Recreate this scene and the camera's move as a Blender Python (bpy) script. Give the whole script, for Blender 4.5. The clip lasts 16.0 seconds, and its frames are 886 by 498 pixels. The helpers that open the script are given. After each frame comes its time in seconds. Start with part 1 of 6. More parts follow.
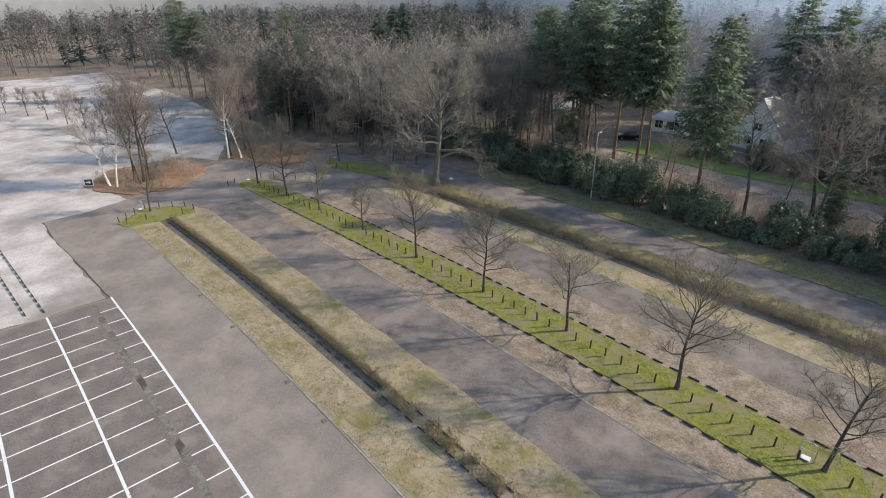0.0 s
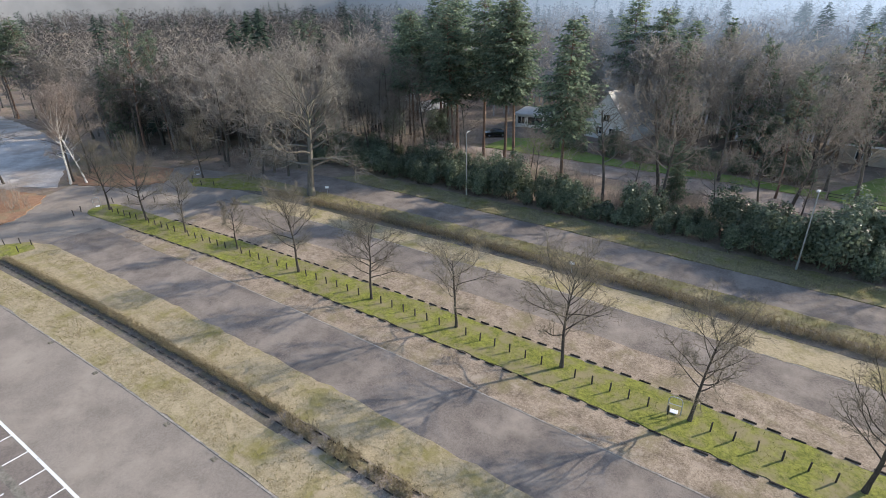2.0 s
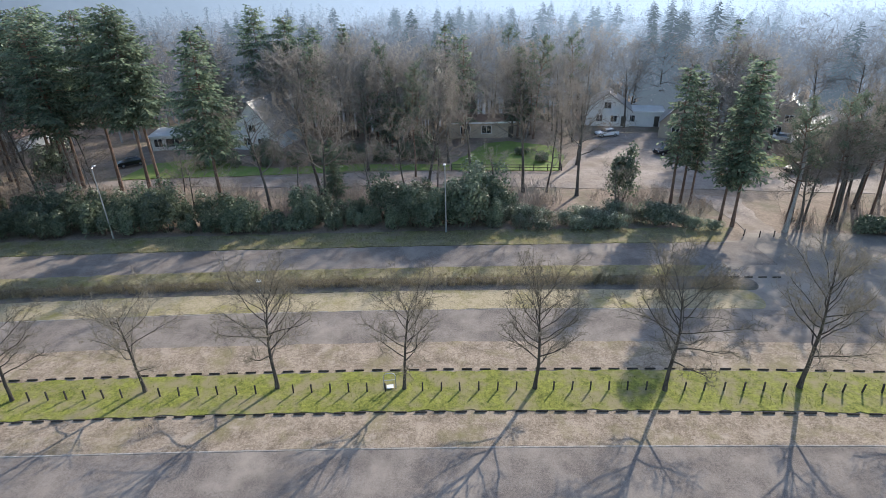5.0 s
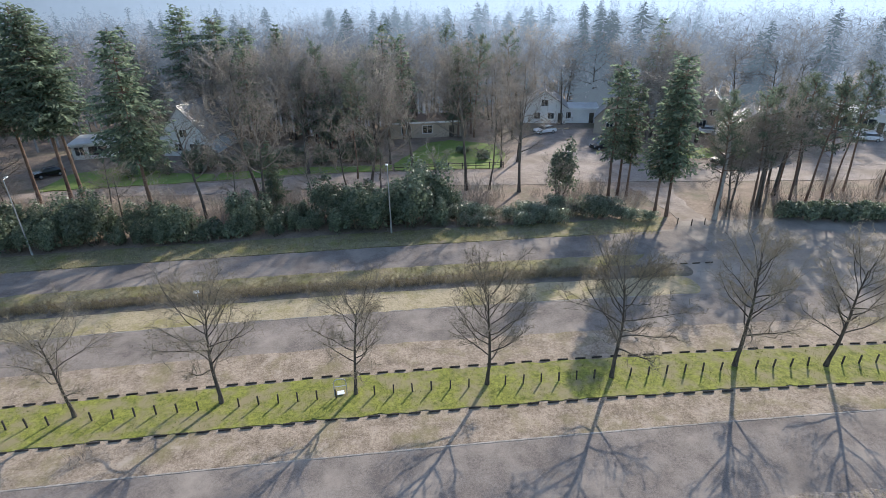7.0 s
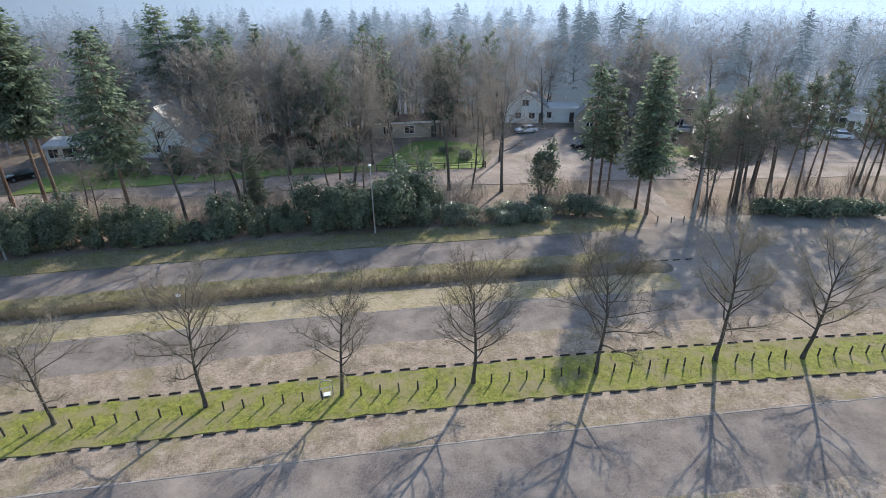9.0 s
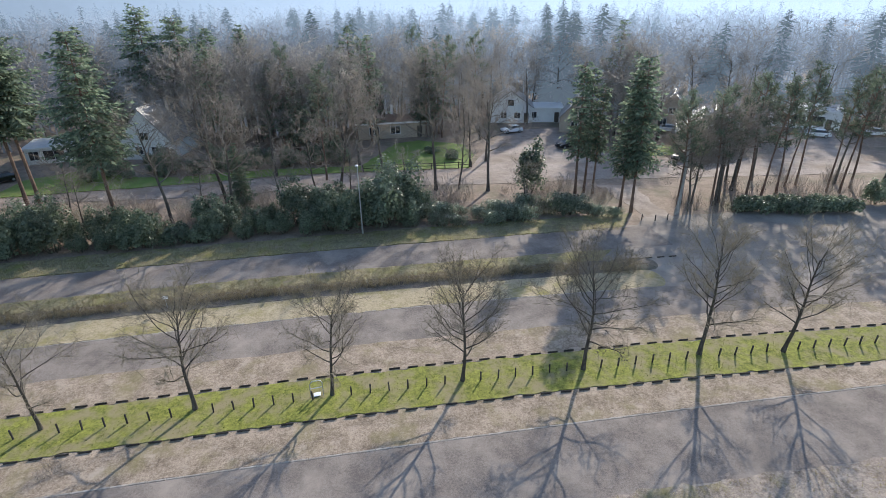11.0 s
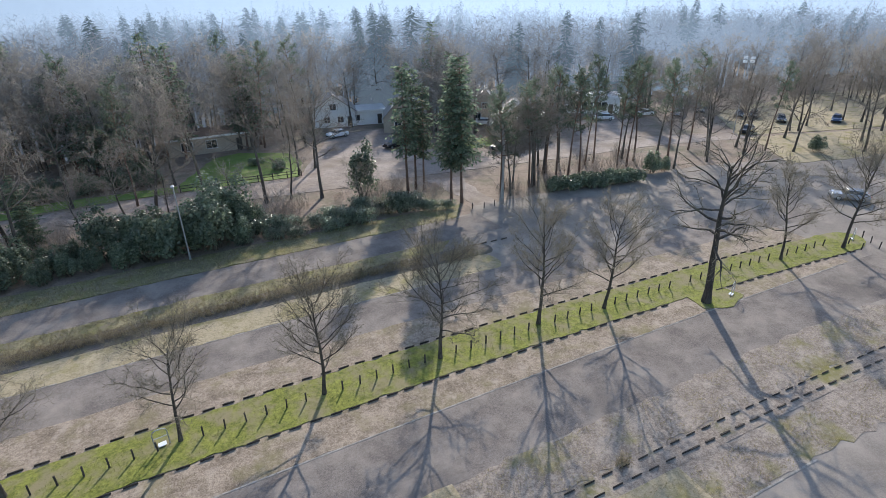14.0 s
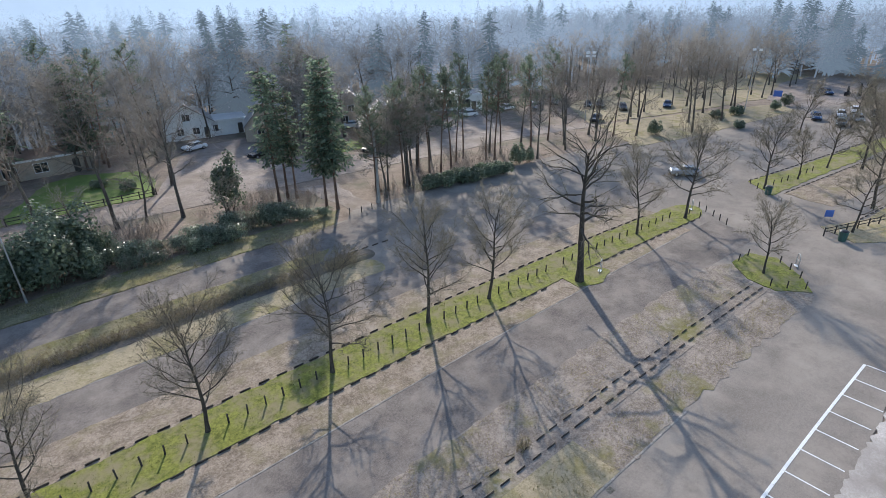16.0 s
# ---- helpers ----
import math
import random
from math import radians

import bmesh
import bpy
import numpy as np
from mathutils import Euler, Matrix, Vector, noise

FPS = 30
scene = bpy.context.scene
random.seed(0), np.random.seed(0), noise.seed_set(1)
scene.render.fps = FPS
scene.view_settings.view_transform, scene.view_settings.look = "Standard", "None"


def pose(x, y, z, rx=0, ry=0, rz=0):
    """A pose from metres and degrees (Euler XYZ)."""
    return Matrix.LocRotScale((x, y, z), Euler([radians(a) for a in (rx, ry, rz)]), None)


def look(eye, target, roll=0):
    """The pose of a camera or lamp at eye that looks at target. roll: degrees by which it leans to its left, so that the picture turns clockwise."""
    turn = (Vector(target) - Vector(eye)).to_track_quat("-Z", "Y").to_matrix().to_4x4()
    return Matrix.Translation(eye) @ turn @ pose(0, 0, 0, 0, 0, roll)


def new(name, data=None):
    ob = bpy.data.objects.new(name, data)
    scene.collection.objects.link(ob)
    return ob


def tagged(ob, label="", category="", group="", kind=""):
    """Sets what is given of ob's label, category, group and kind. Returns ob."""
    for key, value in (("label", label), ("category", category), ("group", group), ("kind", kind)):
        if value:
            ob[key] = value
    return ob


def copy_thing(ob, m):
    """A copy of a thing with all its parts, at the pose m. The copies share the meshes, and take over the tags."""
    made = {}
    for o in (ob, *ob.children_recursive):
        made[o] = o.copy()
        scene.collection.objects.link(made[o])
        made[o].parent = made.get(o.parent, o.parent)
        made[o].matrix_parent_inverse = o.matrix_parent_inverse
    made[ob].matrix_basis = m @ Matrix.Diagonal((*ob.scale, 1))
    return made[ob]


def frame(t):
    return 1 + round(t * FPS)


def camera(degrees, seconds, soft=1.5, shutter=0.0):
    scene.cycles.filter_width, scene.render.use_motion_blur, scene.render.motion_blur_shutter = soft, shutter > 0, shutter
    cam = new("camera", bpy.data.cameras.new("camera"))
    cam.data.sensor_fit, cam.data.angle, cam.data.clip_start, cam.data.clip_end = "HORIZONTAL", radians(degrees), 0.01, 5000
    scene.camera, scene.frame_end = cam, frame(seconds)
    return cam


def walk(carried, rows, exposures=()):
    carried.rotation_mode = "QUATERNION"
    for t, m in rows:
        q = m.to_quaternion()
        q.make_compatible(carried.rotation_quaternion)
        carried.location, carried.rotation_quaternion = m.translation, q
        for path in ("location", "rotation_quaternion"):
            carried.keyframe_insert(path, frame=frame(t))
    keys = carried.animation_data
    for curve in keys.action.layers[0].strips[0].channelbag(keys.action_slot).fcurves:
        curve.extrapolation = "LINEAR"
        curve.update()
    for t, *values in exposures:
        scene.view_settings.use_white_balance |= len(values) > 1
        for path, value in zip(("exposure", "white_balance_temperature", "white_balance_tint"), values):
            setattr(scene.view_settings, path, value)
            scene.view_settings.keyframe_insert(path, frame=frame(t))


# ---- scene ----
cam = camera(79.26, 16.0, soft=0.65)
walk(cam, [
    (0.0, pose(0.00, 0.00, 25.00, 64.31, 0.89, 50.01)),
    (0.5, pose(-0.02, 0.02, 25.01, 64.33, 0.85, 48.65)),
    (1.0, pose(-0.02, 0.06, 25.05, 64.37, 0.83, 46.29)),
    (1.5, pose(0.01, 0.16, 25.12, 64.40, 0.90, 42.74)),
    (2.0, pose(0.07, 0.25, 25.14, 64.40, 1.11, 36.39)),
    (2.5, pose(0.12, 0.33, 25.16, 64.38, 1.16, 28.46)),
    (3.0, pose(0.13, 0.38, 25.19, 64.40, 1.10, 21.96)),
    (3.5, pose(0.15, 0.47, 25.24, 64.42, 1.18, 13.41)),
    (4.0, pose(0.16, 0.57, 25.28, 64.43, 1.27, 6.36)),
    (4.5, pose(0.12, 0.64, 25.21, 64.46, 1.32, 2.79)),
    (5.0, pose(0.07, 0.71, 25.12, 64.46, 1.24, -0.10)),
    (7.5, pose(0.09, 0.97, 24.85, 64.42, 1.07, -7.07)),
    (8.0, pose(0.05, 0.95, 24.83, 64.42, 1.03, -7.61)),
    (8.5, pose(-0.02, 0.93, 24.86, 64.43, 0.97, -7.99)),
    (9.0, pose(-0.10, 0.86, 24.91, 64.40, 0.88, -8.38)),
    (11.5, pose(-0.29, 0.50, 25.00, 64.39, 0.78, -10.43)),
    (12.0, pose(-0.31, 0.44, 25.01, 64.38, 0.76, -11.16)),
    (12.5, pose(-0.32, 0.45, 25.05, 64.38, 0.78, -12.93)),
    (13.0, pose(-0.31, 0.44, 25.06, 64.39, 0.85, -16.62)),
    (13.5, pose(-0.35, 0.43, 25.04, 64.40, 0.91, -21.00)),
    (14.0, pose(-0.35, 0.56, 24.98, 64.43, 0.92, -28.55)),
    (14.5, pose(-0.33, 0.81, 24.88, 64.49, 1.01, -36.48)),
    (15.0, pose(-0.20, 1.02, 24.81, 64.47, 1.01, -38.98)),
    (15.5, pose(-0.07, 1.08, 24.83, 64.38, 1.02, -40.96)),
    (16.0, pose(0.06, 1.07, 24.85, 64.33, 1.09, -42.51)),
], [(0.0, 0.44, 6800, 11), (2.0, 0.64, 6620, 11), (5.0, 0.72, 6330, 10), (9.0, 0.68, 6280, 10), (12.5, 0.63, 6220, 10), (16.0, 0.44, 6130, 10)])

# World, sun and exposure. X runs along the rows of bays, Y towards the wood.
SUN_DIR = Vector((0.576, 0.817, 0.505)).normalized()      # towards the sun
world = bpy.data.worlds.new("sky")
scene.world = world
world.use_nodes = True
wn = world.node_tree
sky = wn.nodes.new("ShaderNodeTexSky")
sky.sky_type = "NISHITA"
sky.sun_disc = False
sky.sun_elevation = math.asin(SUN_DIR.z)
sky.sun_rotation = math.atan2(SUN_DIR.x, SUN_DIR.y)
sky.air_density, sky.dust_density, sky.ozone_density = 1.0, 0.7, 1.3
wn.nodes["Background"].inputs["Strength"].default_value = 0.185
wn.links.new(sky.outputs["Color"], wn.nodes["Background"].inputs["Color"])
sun = new("sun", bpy.data.lights.new("sun", "SUN"))
sun.data.energy, sun.data.angle, sun.data.color = 4.2, radians(0.6), (1.0, 0.91, 0.78)
sun.matrix_world = look(SUN_DIR * 100, (0, 0, 0))


# ---------------------------------------------------------------- materials
def surface(name, low, high, fine=30.0, coarse=1.2, rough=0.85, bump=0.2, patch=None, patch_scale=0.25,
            patch_cut=(0.5, 0.62), spec=0.3, vary=0.0, metal=0.0, stretch=(1, 1, 1), trans=0.0, span=(0.40, 0.60), stain=None, stain_scale=1.0, stain_cut=(0.5, 0.7)):
    """A procedural material with grain at two scales, optional patches of a third colour, and variation from object to object."""
    m = bpy.data.materials.new(name)
    m.use_nodes = True
    t = m.node_tree
    n, l = t.nodes, t.links
    b = n["Principled BSDF"]
    co = n.new("ShaderNodeTexCoord")
    mp = n.new("ShaderNodeMapping")
    mp.inputs["Scale"].default_value = stretch
    l.new(co.outputs["Object"], mp.inputs["Vector"])

    def nz(scale, detail):
        x = n.new("ShaderNodeTexNoise")
        x.inputs["Scale"].default_value, x.inputs["Detail"].default_value, x.inputs["Roughness"].default_value = scale, detail, 0.65
        l.new(mp.outputs["Vector"], x.inputs["Vector"])
        return x
    a, c = nz(fine, 4), nz(coarse, 6)
    mix = n.new("ShaderNodeMath")
    mix.operation = "MULTIPLY_ADD"
    mix.inputs[1].default_value = 0.35
    half = n.new("ShaderNodeMath")
    half.operation = "MULTIPLY"
    half.inputs[1].default_value = 0.35
    l.new(a.outputs["Fac"], mix.inputs[0])
    l.new(c.outputs["Fac"], half.inputs[0])
    mid = nz(max(fine / 2.6, coarse * 1.5), 5)
    both = n.new("ShaderNodeMath")
    both.operation = "MULTIPLY_ADD"
    both.inputs[1].default_value = 0.3
    l.new(mid.outputs["Fac"], both.inputs[0])
    l.new(half.outputs[0], both.inputs[2])
    l.new(both.outputs[0], mix.inputs[2])
    ramp = n.new("ShaderNodeValToRGB")
    ramp.color_ramp.elements[0].position, ramp.color_ramp.elements[1].position = span
    ramp.color_ramp.elements[0].color, ramp.color_ramp.elements[1].color = (*low, 1), (*high, 1)
    l.new(mix.outputs[0], ramp.inputs["Fac"])
    col = ramp.outputs["Color"]
    for shade, size, cut in ((patch, patch_scale, patch_cut), (stain, stain_scale, stain_cut)):
        if not shade:
            continue
        p = nz(size, 8)
        r = n.new("ShaderNodeValToRGB")
        r.color_ramp.elements[0].position, r.color_ramp.elements[1].position = cut
        l.new(p.outputs["Fac"], r.inputs["Fac"])
        mx = n.new("ShaderNodeMix")
        mx.data_type = "RGBA"
        l.new(r.outputs["Color"], mx.inputs["Factor"])
        l.new(col, mx.inputs["A"])
        mx.inputs["B"].default_value = (*shade, 1)
        col = mx.outputs["Result"]
    if vary:
        oi = n.new("ShaderNodeObjectInfo")
        mr = n.new("ShaderNodeMapRange")
        mr.inputs["To Min"].default_value, mr.inputs["To Max"].default_value = 1 - vary, 1 + vary
        l.new(oi.outputs["Random"], mr.inputs["Value"])
        hs = n.new("ShaderNodeHueSaturation")
        l.new(mr.outputs["Result"], hs.inputs["Value"])
        l.new(col, hs.inputs["Color"])
        col = hs.outputs["Color"]
    l.new(col, b.inputs["Base Color"])
    b.inputs["Roughness"].default_value = rough
    b.inputs["Metallic"].default_value = metal
    b.inputs["Specular IOR Level"].default_value = spec
    if bump:
        bp = n.new("ShaderNodeBump")
        bp.inputs["Strength"].default_value, bp.inputs["Distance"].default_value = bump, 0.03
        l.new(a.outputs["Fac"], bp.inputs["Height"])
        l.new(bp.outputs["Normal"], b.inputs["Normal"])
    if trans:
        tr = n.new("ShaderNodeBsdfTranslucent")
        l.new(col, tr.inputs["Color"])
        ms = n.new("ShaderNodeMixShader")
        ms.inputs["Fac"].default_value = trans
        l.new(b.outputs[0], ms.inputs[1])
        l.new(tr.outputs[0], ms.inputs[2])
        l.new(ms.outputs[0], n["Material Output"].inputs["Surface"])
    return m


def leafy(name, low, high, trans=0.35, rough=0.55, spec=0.4):
    """Foliage: each leaf or spray its own shade, with some light passing through."""
    m = bpy.data.materials.new(name)
    m.use_nodes = True
    t = m.node_tree
    n, l = t.nodes, t.links
    b = n["Principled BSDF"]
    g = n.new("ShaderNodeNewGeometry")
    ramp = n.new("ShaderNodeValToRGB")
    ramp.color_ramp.elements[0].color, ramp.color_ramp.elements[1].color = (*low, 1), (*high, 1)
    l.new(g.outputs["Random Per Island"], ramp.inputs["Fac"])
    oi = n.new("ShaderNodeObjectInfo")
    mr = n.new("ShaderNodeMapRange")
    mr.inputs["To Min"].default_value, mr.inputs["To Max"].default_value = 0.75, 1.25
    l.new(oi.outputs["Random"], mr.inputs["Value"])
    hs = n.new("ShaderNodeHueSaturation")
    l.new(mr.outputs["Result"], hs.inputs["Value"])
    l.new(ramp.outputs["Color"], hs.inputs["Color"])
    l.new(hs.outputs["Color"], b.inputs["Base Color"])
    b.inputs["Roughness"].default_value = rough
    b.inputs["Specular IOR Level"].default_value = spec
    if trans:
        tr = n.new("ShaderNodeBsdfTranslucent")
        l.new(hs.outputs["Color"], tr.inputs["Color"])
        mx = n.new("ShaderNodeMixShader")
        mx.inputs["Fac"].default_value = trans
        l.new(b.outputs[0], mx.inputs[1])
        l.new(tr.outputs[0], mx.inputs[2])
        l.new(mx.outputs[0], n["Material Output"].inputs["Surface"])
    return m


def plain(name, colour, rough=0.5, metal=0.0, spec=0.5):
    return surface(name, tuple(c * 0.9 for c in colour), tuple(min(1, c * 1.08) for c in colour), 40, 3, rough, 0.05, spec=spec, metal=metal)


M_ASPH = surface("asphalt", (0.128, 0.107, 0.095), (0.24, 0.206, 0.179), 16, 0.5, 0.92, 0.3, (0.291, 0.249, 0.211), 0.35, (0.46, 0.72), spec=0.15, span=(0.43, 0.58), stain=(0.117, 0.101, 0.091), stain_scale=0.16, stain_cut=(0.52, 0.78))
M_ROAD = surface("worn asphalt", (0.179, 0.153, 0.131), (0.276, 0.239, 0.206), 16, 0.3, 0.92, 0.3, (0.33, 0.284, 0.239), 0.22, (0.44, 0.72), spec=0.15, span=(0.42, 0.59), stain=(0.165, 0.14, 0.12), stain_scale=0.6, stain_cut=(0.56, 0.8))
M_STALL = surface("dark asphalt", (0.143, 0.121, 0.106), (0.23, 0.196, 0.172), 16, 0.5, 0.92, 0.3, (0.286, 0.245, 0.208), 0.5, (0.50, 0.75), spec=0.15, span=(0.43, 0.58), stain=(0.117, 0.101, 0.09), stain_scale=0.25, stain_cut=(0.54, 0.75))
M_GRAVEL = surface("brown gravel", (0.142, 0.107, 0.076), (0.379, 0.304, 0.232), 11, 0.7, 0.95, 0.7, (0.18, 0.154, 0.067), 0.3, (0.50, 0.74), span=(0.42, 0.59), stain=(0.379, 0.313, 0.25), stain_scale=0.75, stain_cut=(0.55, 0.72))
M_SAND = surface("pale gravel", (0.40, 0.355, 0.32), (0.68, 0.625, 0.575), 9, 0.3, 0.95, 0.5, (0.33, 0.285, 0.25), 0.12, (0.46, 0.64), span=(0.41, 0.6), stain=(0.27, 0.235, 0.205), stain_scale=0.045, stain_cut=(0.51, 0.62))
M_VERGE = surface("dry verge grass", (0.20, 0.163, 0.093), (0.43, 0.355, 0.235), 10, 0.9, 0.95, 0.7, (0.205, 0.18, 0.06), 0.35, (0.5, 0.68), span=(0.39, 0.61), stain=(0.36, 0.29, 0.195), stain_scale=0.8, stain_cut=(0.54, 0.7))
M_MOSSVERGE = surface("mossy verge", (0.125, 0.11, 0.058), (0.30, 0.258, 0.145), 9, 0.9, 0.95, 0.7, (0.165, 0.16, 0.045), 0.35, (0.48, 0.68), span=(0.42, 0.59), stain=(0.24, 0.19, 0.13), stain_scale=0.6, stain_cut=(0.52, 0.68))
M_GRASS = surface("moss green grass", (0.10, 0.112, 0.021), (0.27, 0.275, 0.055), 8, 0.9, 0.95, 0.8, (0.23, 0.195, 0.105), 0.5, (0.45, 0.62), span=(0.42, 0.59), stain=(0.10, 0.11, 0.025), stain_scale=0.9, stain_cut=(0.56, 0.74))
M_LAWN = surface("lawn", (0.10, 0.155, 0.035), (0.20, 0.26, 0.06), 12, 0.5, 0.9, 0.4, (0.22, 0.21, 0.09), 0.3, (0.5, 0.7))
M_LITTER = surface("leaf litter", (0.15, 0.112, 0.085), (0.31, 0.24, 0.185), 9, 0.5, 0.95, 0.6, (0.13, 0.12, 0.075), 0.12, (0.5, 0.66))
# earth of the hedge beds, its dark tone partly painted shade
M_EARTHSHADE = surface("earth with hedge shade", (0.08, 0.069, 0.059), (0.185, 0.16, 0.134), 10, 0.6, 0.95, 0.7, (0.12, 0.11, 0.065), 0.4, (0.5, 0.66), span=(0.42, 0.59))
M_WORN = surface("worn gravel", (0.146, 0.116, 0.093), (0.354, 0.295, 0.242), 11, 0.6, 0.95, 0.7, (0.182, 0.163, 0.057), 0.22, (0.53, 0.68), span=(0.42, 0.59), stain=(0.385, 0.325, 0.271), stain_scale=0.7, stain_cut=(0.55, 0.72))
M_RUSSET = surface("russet leaves", (0.20, 0.105, 0.06), (0.36, 0.22, 0.14), 9, 0.8, 0.95, 0.6, (0.24, 0.2, 0.12), 0.3, (0.5, 0.66))
M_PAVING = surface("pinkish paving", (0.21, 0.168, 0.143), (0.37, 0.31, 0.268), 9, 0.4, 0.92, 0.4, (0.21, 0.165, 0.128), 0.22, (0.46, 0.66), span=(0.42, 0.59), stain=(0.17, 0.13, 0.098), stain_scale=0.7, stain_cut=(0.56, 0.72))
M_PAINT = surface("white road paint", (0.62, 0.62, 0.61), (0.82, 0.82, 0.80), 40, 4, 0.7, 0.1, (0.22, 0.21, 0.2), 1.7, (0.62, 0.68))
M_KERB = surface("concrete kerb", (0.22, 0.195, 0.17), (0.36, 0.325, 0.285), 14, 1.5, 0.9, 0.3, (0.2, 0.175, 0.12), 0.9, (0.5, 0.62), vary=0.2)
M_GUTTER = surface("gutter stones", (0.10, 0.09, 0.075), (0.26, 0.24, 0.20), 8, 0.7, 0.9, 0.4, (0.08, 0.07, 0.05), 0.5, (0.5, 0.6))
M_SLEEPER = surface("dark timber", (0.022, 0.018, 0.015), (0.07, 0.056, 0.045), 20, 3, 0.9, 0.4, vary=0.3)
M_POST = surface("weathered post", (0.025, 0.022, 0.02), (0.075, 0.065, 0.055), 25, 4, 0.85, 0.4, vary=0.3)
M_BARK = surface("grey brown bark", (0.038, 0.032, 0.027), (0.10, 0.085, 0.07), 12, 2, 0.95, 0.6, (0.09, 0.09, 0.055), 1.1, (0.54, 0.68), vary=0.2, stretch=(1, 1, 0.3))
M_WOODBARK = surface("woodland bark", (0.055, 0.047, 0.04), (0.135, 0.117, 0.098), 9, 1.5, 0.95, 0.6, (0.10, 0.105, 0.07), 1.1, (0.5, 0.68), vary=0.25, stretch=(1, 1, 0.3))
M_TWIG = surface("twigs", (0.215, 0.19, 0.163), (0.41, 0.365, 0.318), 6, 0.6, 0.9, 0.0, vary=0.28, trans=0.45)
M_EDGETWIG = surface("dull brown twigs", (0.155, 0.135, 0.113), (0.31, 0.272, 0.23), 6, 0.6, 0.9, 0.0, vary=0.28, trans=0.42)
M_TWIGRED = surface("reddish twigs", (0.235, 0.188, 0.157), (0.42, 0.345, 0.292), 6, 0.6, 0.9, 0.0, vary=0.2, trans=0.45)
M_OAKTWIG = surface("oak twigs", (0.19, 0.17, 0.14), (0.34, 0.305, 0.255), 8, 1.0, 0.9, 0.0, trans=0.35)
M_YOUNGTWIG = surface("dark young twigs", (0.118, 0.102, 0.078), (0.255, 0.222, 0.165), 8, 1.0, 0.9, 0.0, vary=0.25, trans=0.35)
M_SNAG = surface("weathered dead wood", (0.20, 0.185, 0.165), (0.38, 0.355, 0.32), 9, 1.5, 0.9, 0.5, (0.12, 0.105, 0.09), 0.9, (0.52, 0.68), stretch=(1, 1, 0.3))
M_OAKBARK = surface("pale grey oak bark", (0.09, 0.079, 0.065), (0.20, 0.18, 0.152), 9, 1.5, 0.95, 0.6, (0.14, 0.14, 0.09), 1.0, (0.52, 0.68), stretch=(1, 1, 0.3))
M_BIRCH = surface("birch bark", (0.5, 0.47, 0.42), (0.72, 0.69, 0.64), 6, 1.5, 0.8, 0.3, (0.06, 0.05, 0.045), 1.6, (0.58, 0.62), stretch=(1, 1, 0.5))
M_PINEBARK = surface("pine bark", (0.09, 0.06, 0.045), (0.22, 0.14, 0.10), 10, 1.2, 0.95, 0.6, vary=0.2, stretch=(1, 1, 0.4))
M_SPRUCE = leafy("spruce needles", (0.08, 0.115, 0.08), (0.22, 0.27, 0.185), 0.6, 0.7, 0.25)
M_PINE = leafy("pine needles", (0.08, 0.105, 0.075), (0.17, 0.20, 0.14), 0.55, 0.75, 0.2)
M_RHODO = leafy("glossy evergreen leaves", (0.07, 0.10, 0.06), (0.22, 0.26, 0.17), 0.48, 0.4, 0.55)
M_HEDGETWIG = surface("hedge twigs", (0.22, 0.18, 0.12), (0.36, 0.30, 0.20), 10, 1.5, 0.9, 0.0, trans=0.4)
M_HEDGE = leafy("dry hedge leaves", (0.18, 0.145, 0.085), (0.36, 0.30, 0.18), 0.3, 0.8, 0.2)
M_TUFT = leafy("grass blades", (0.09, 0.105, 0.02), (0.22, 0.228, 0.06), 0.5, 0.8, 0.2)
M_DRYTUFT = leafy("dry grass blades", (0.22, 0.185, 0.10), (0.42, 0.36, 0.2), 0.5, 0.8, 0.2)
M_PALELEAF = leafy("pale glossy leaves", (0.09, 0.12, 0.075), (0.28, 0.31, 0.22), 0.45, 0.32, 0.6)
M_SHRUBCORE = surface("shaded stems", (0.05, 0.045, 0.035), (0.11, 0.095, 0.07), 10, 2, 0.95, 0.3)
M_WALL = surface("white render", (0.66, 0.65, 0.62), (0.80, 0.79, 0.76), 20, 0.8, 0.9, 0.1)
M_BRICKW = surface("tan brickwork", (0.32, 0.26, 0.20), (0.46, 0.39, 0.31), 18, 0.8, 0.9, 0.2)
M_ROOF = surface("grey roof tiles", (0.17, 0.165, 0.16), (0.32, 0.31, 0.30), 12, 0.8, 0.38, 0.3, vary=0.15)
M_ROOFRED = surface("brown roof tiles", (0.16, 0.105, 0.08), (0.28, 0.19, 0.15), 12, 0.8, 0.6, 0.3, vary=0.15)
M_FELT = surface("pale flat roof", (0.45, 0.45, 0.44), (0.62, 0.62, 0.60), 12, 0.5, 0.5, 0.1)
M_DARKGLASS = plain("window glass", (0.02, 0.025, 0.03), 0.06, 0.0, 0.8)
M_FRAME = plain("white frame", (0.75, 0.75, 0.73), 0.5)
M_DARKWOOD = plain("dark door", (0.06, 0.05, 0.04), 0.5)
M_STEEL = plain("galvanised steel", (0.42, 0.43, 0.44), 0.45, 0.7)
M_LAMPWHITE = plain("pale lamp housing", (0.7, 0.71, 0.72), 0.4)
M_WHITEPLATE = plain("white plate", (0.82, 0.82, 0.82), 0.4)
M_BLACKPLATE = plain("black plate", (0.02, 0.02, 0.022), 0.4)
M_TYRE = plain("tyre rubber", (0.02, 0.02, 0.02), 0.9)
M_RIM = plain("wheel rim", (0.45, 0.46, 0.47), 0.35, 0.8)
M_BINGREEN = plain("green plastic", (0.03, 0.085, 0.07), 0.5)
M_BLUE = plain("blue sheet", (0.06, 0.13, 0.42), 0.5)
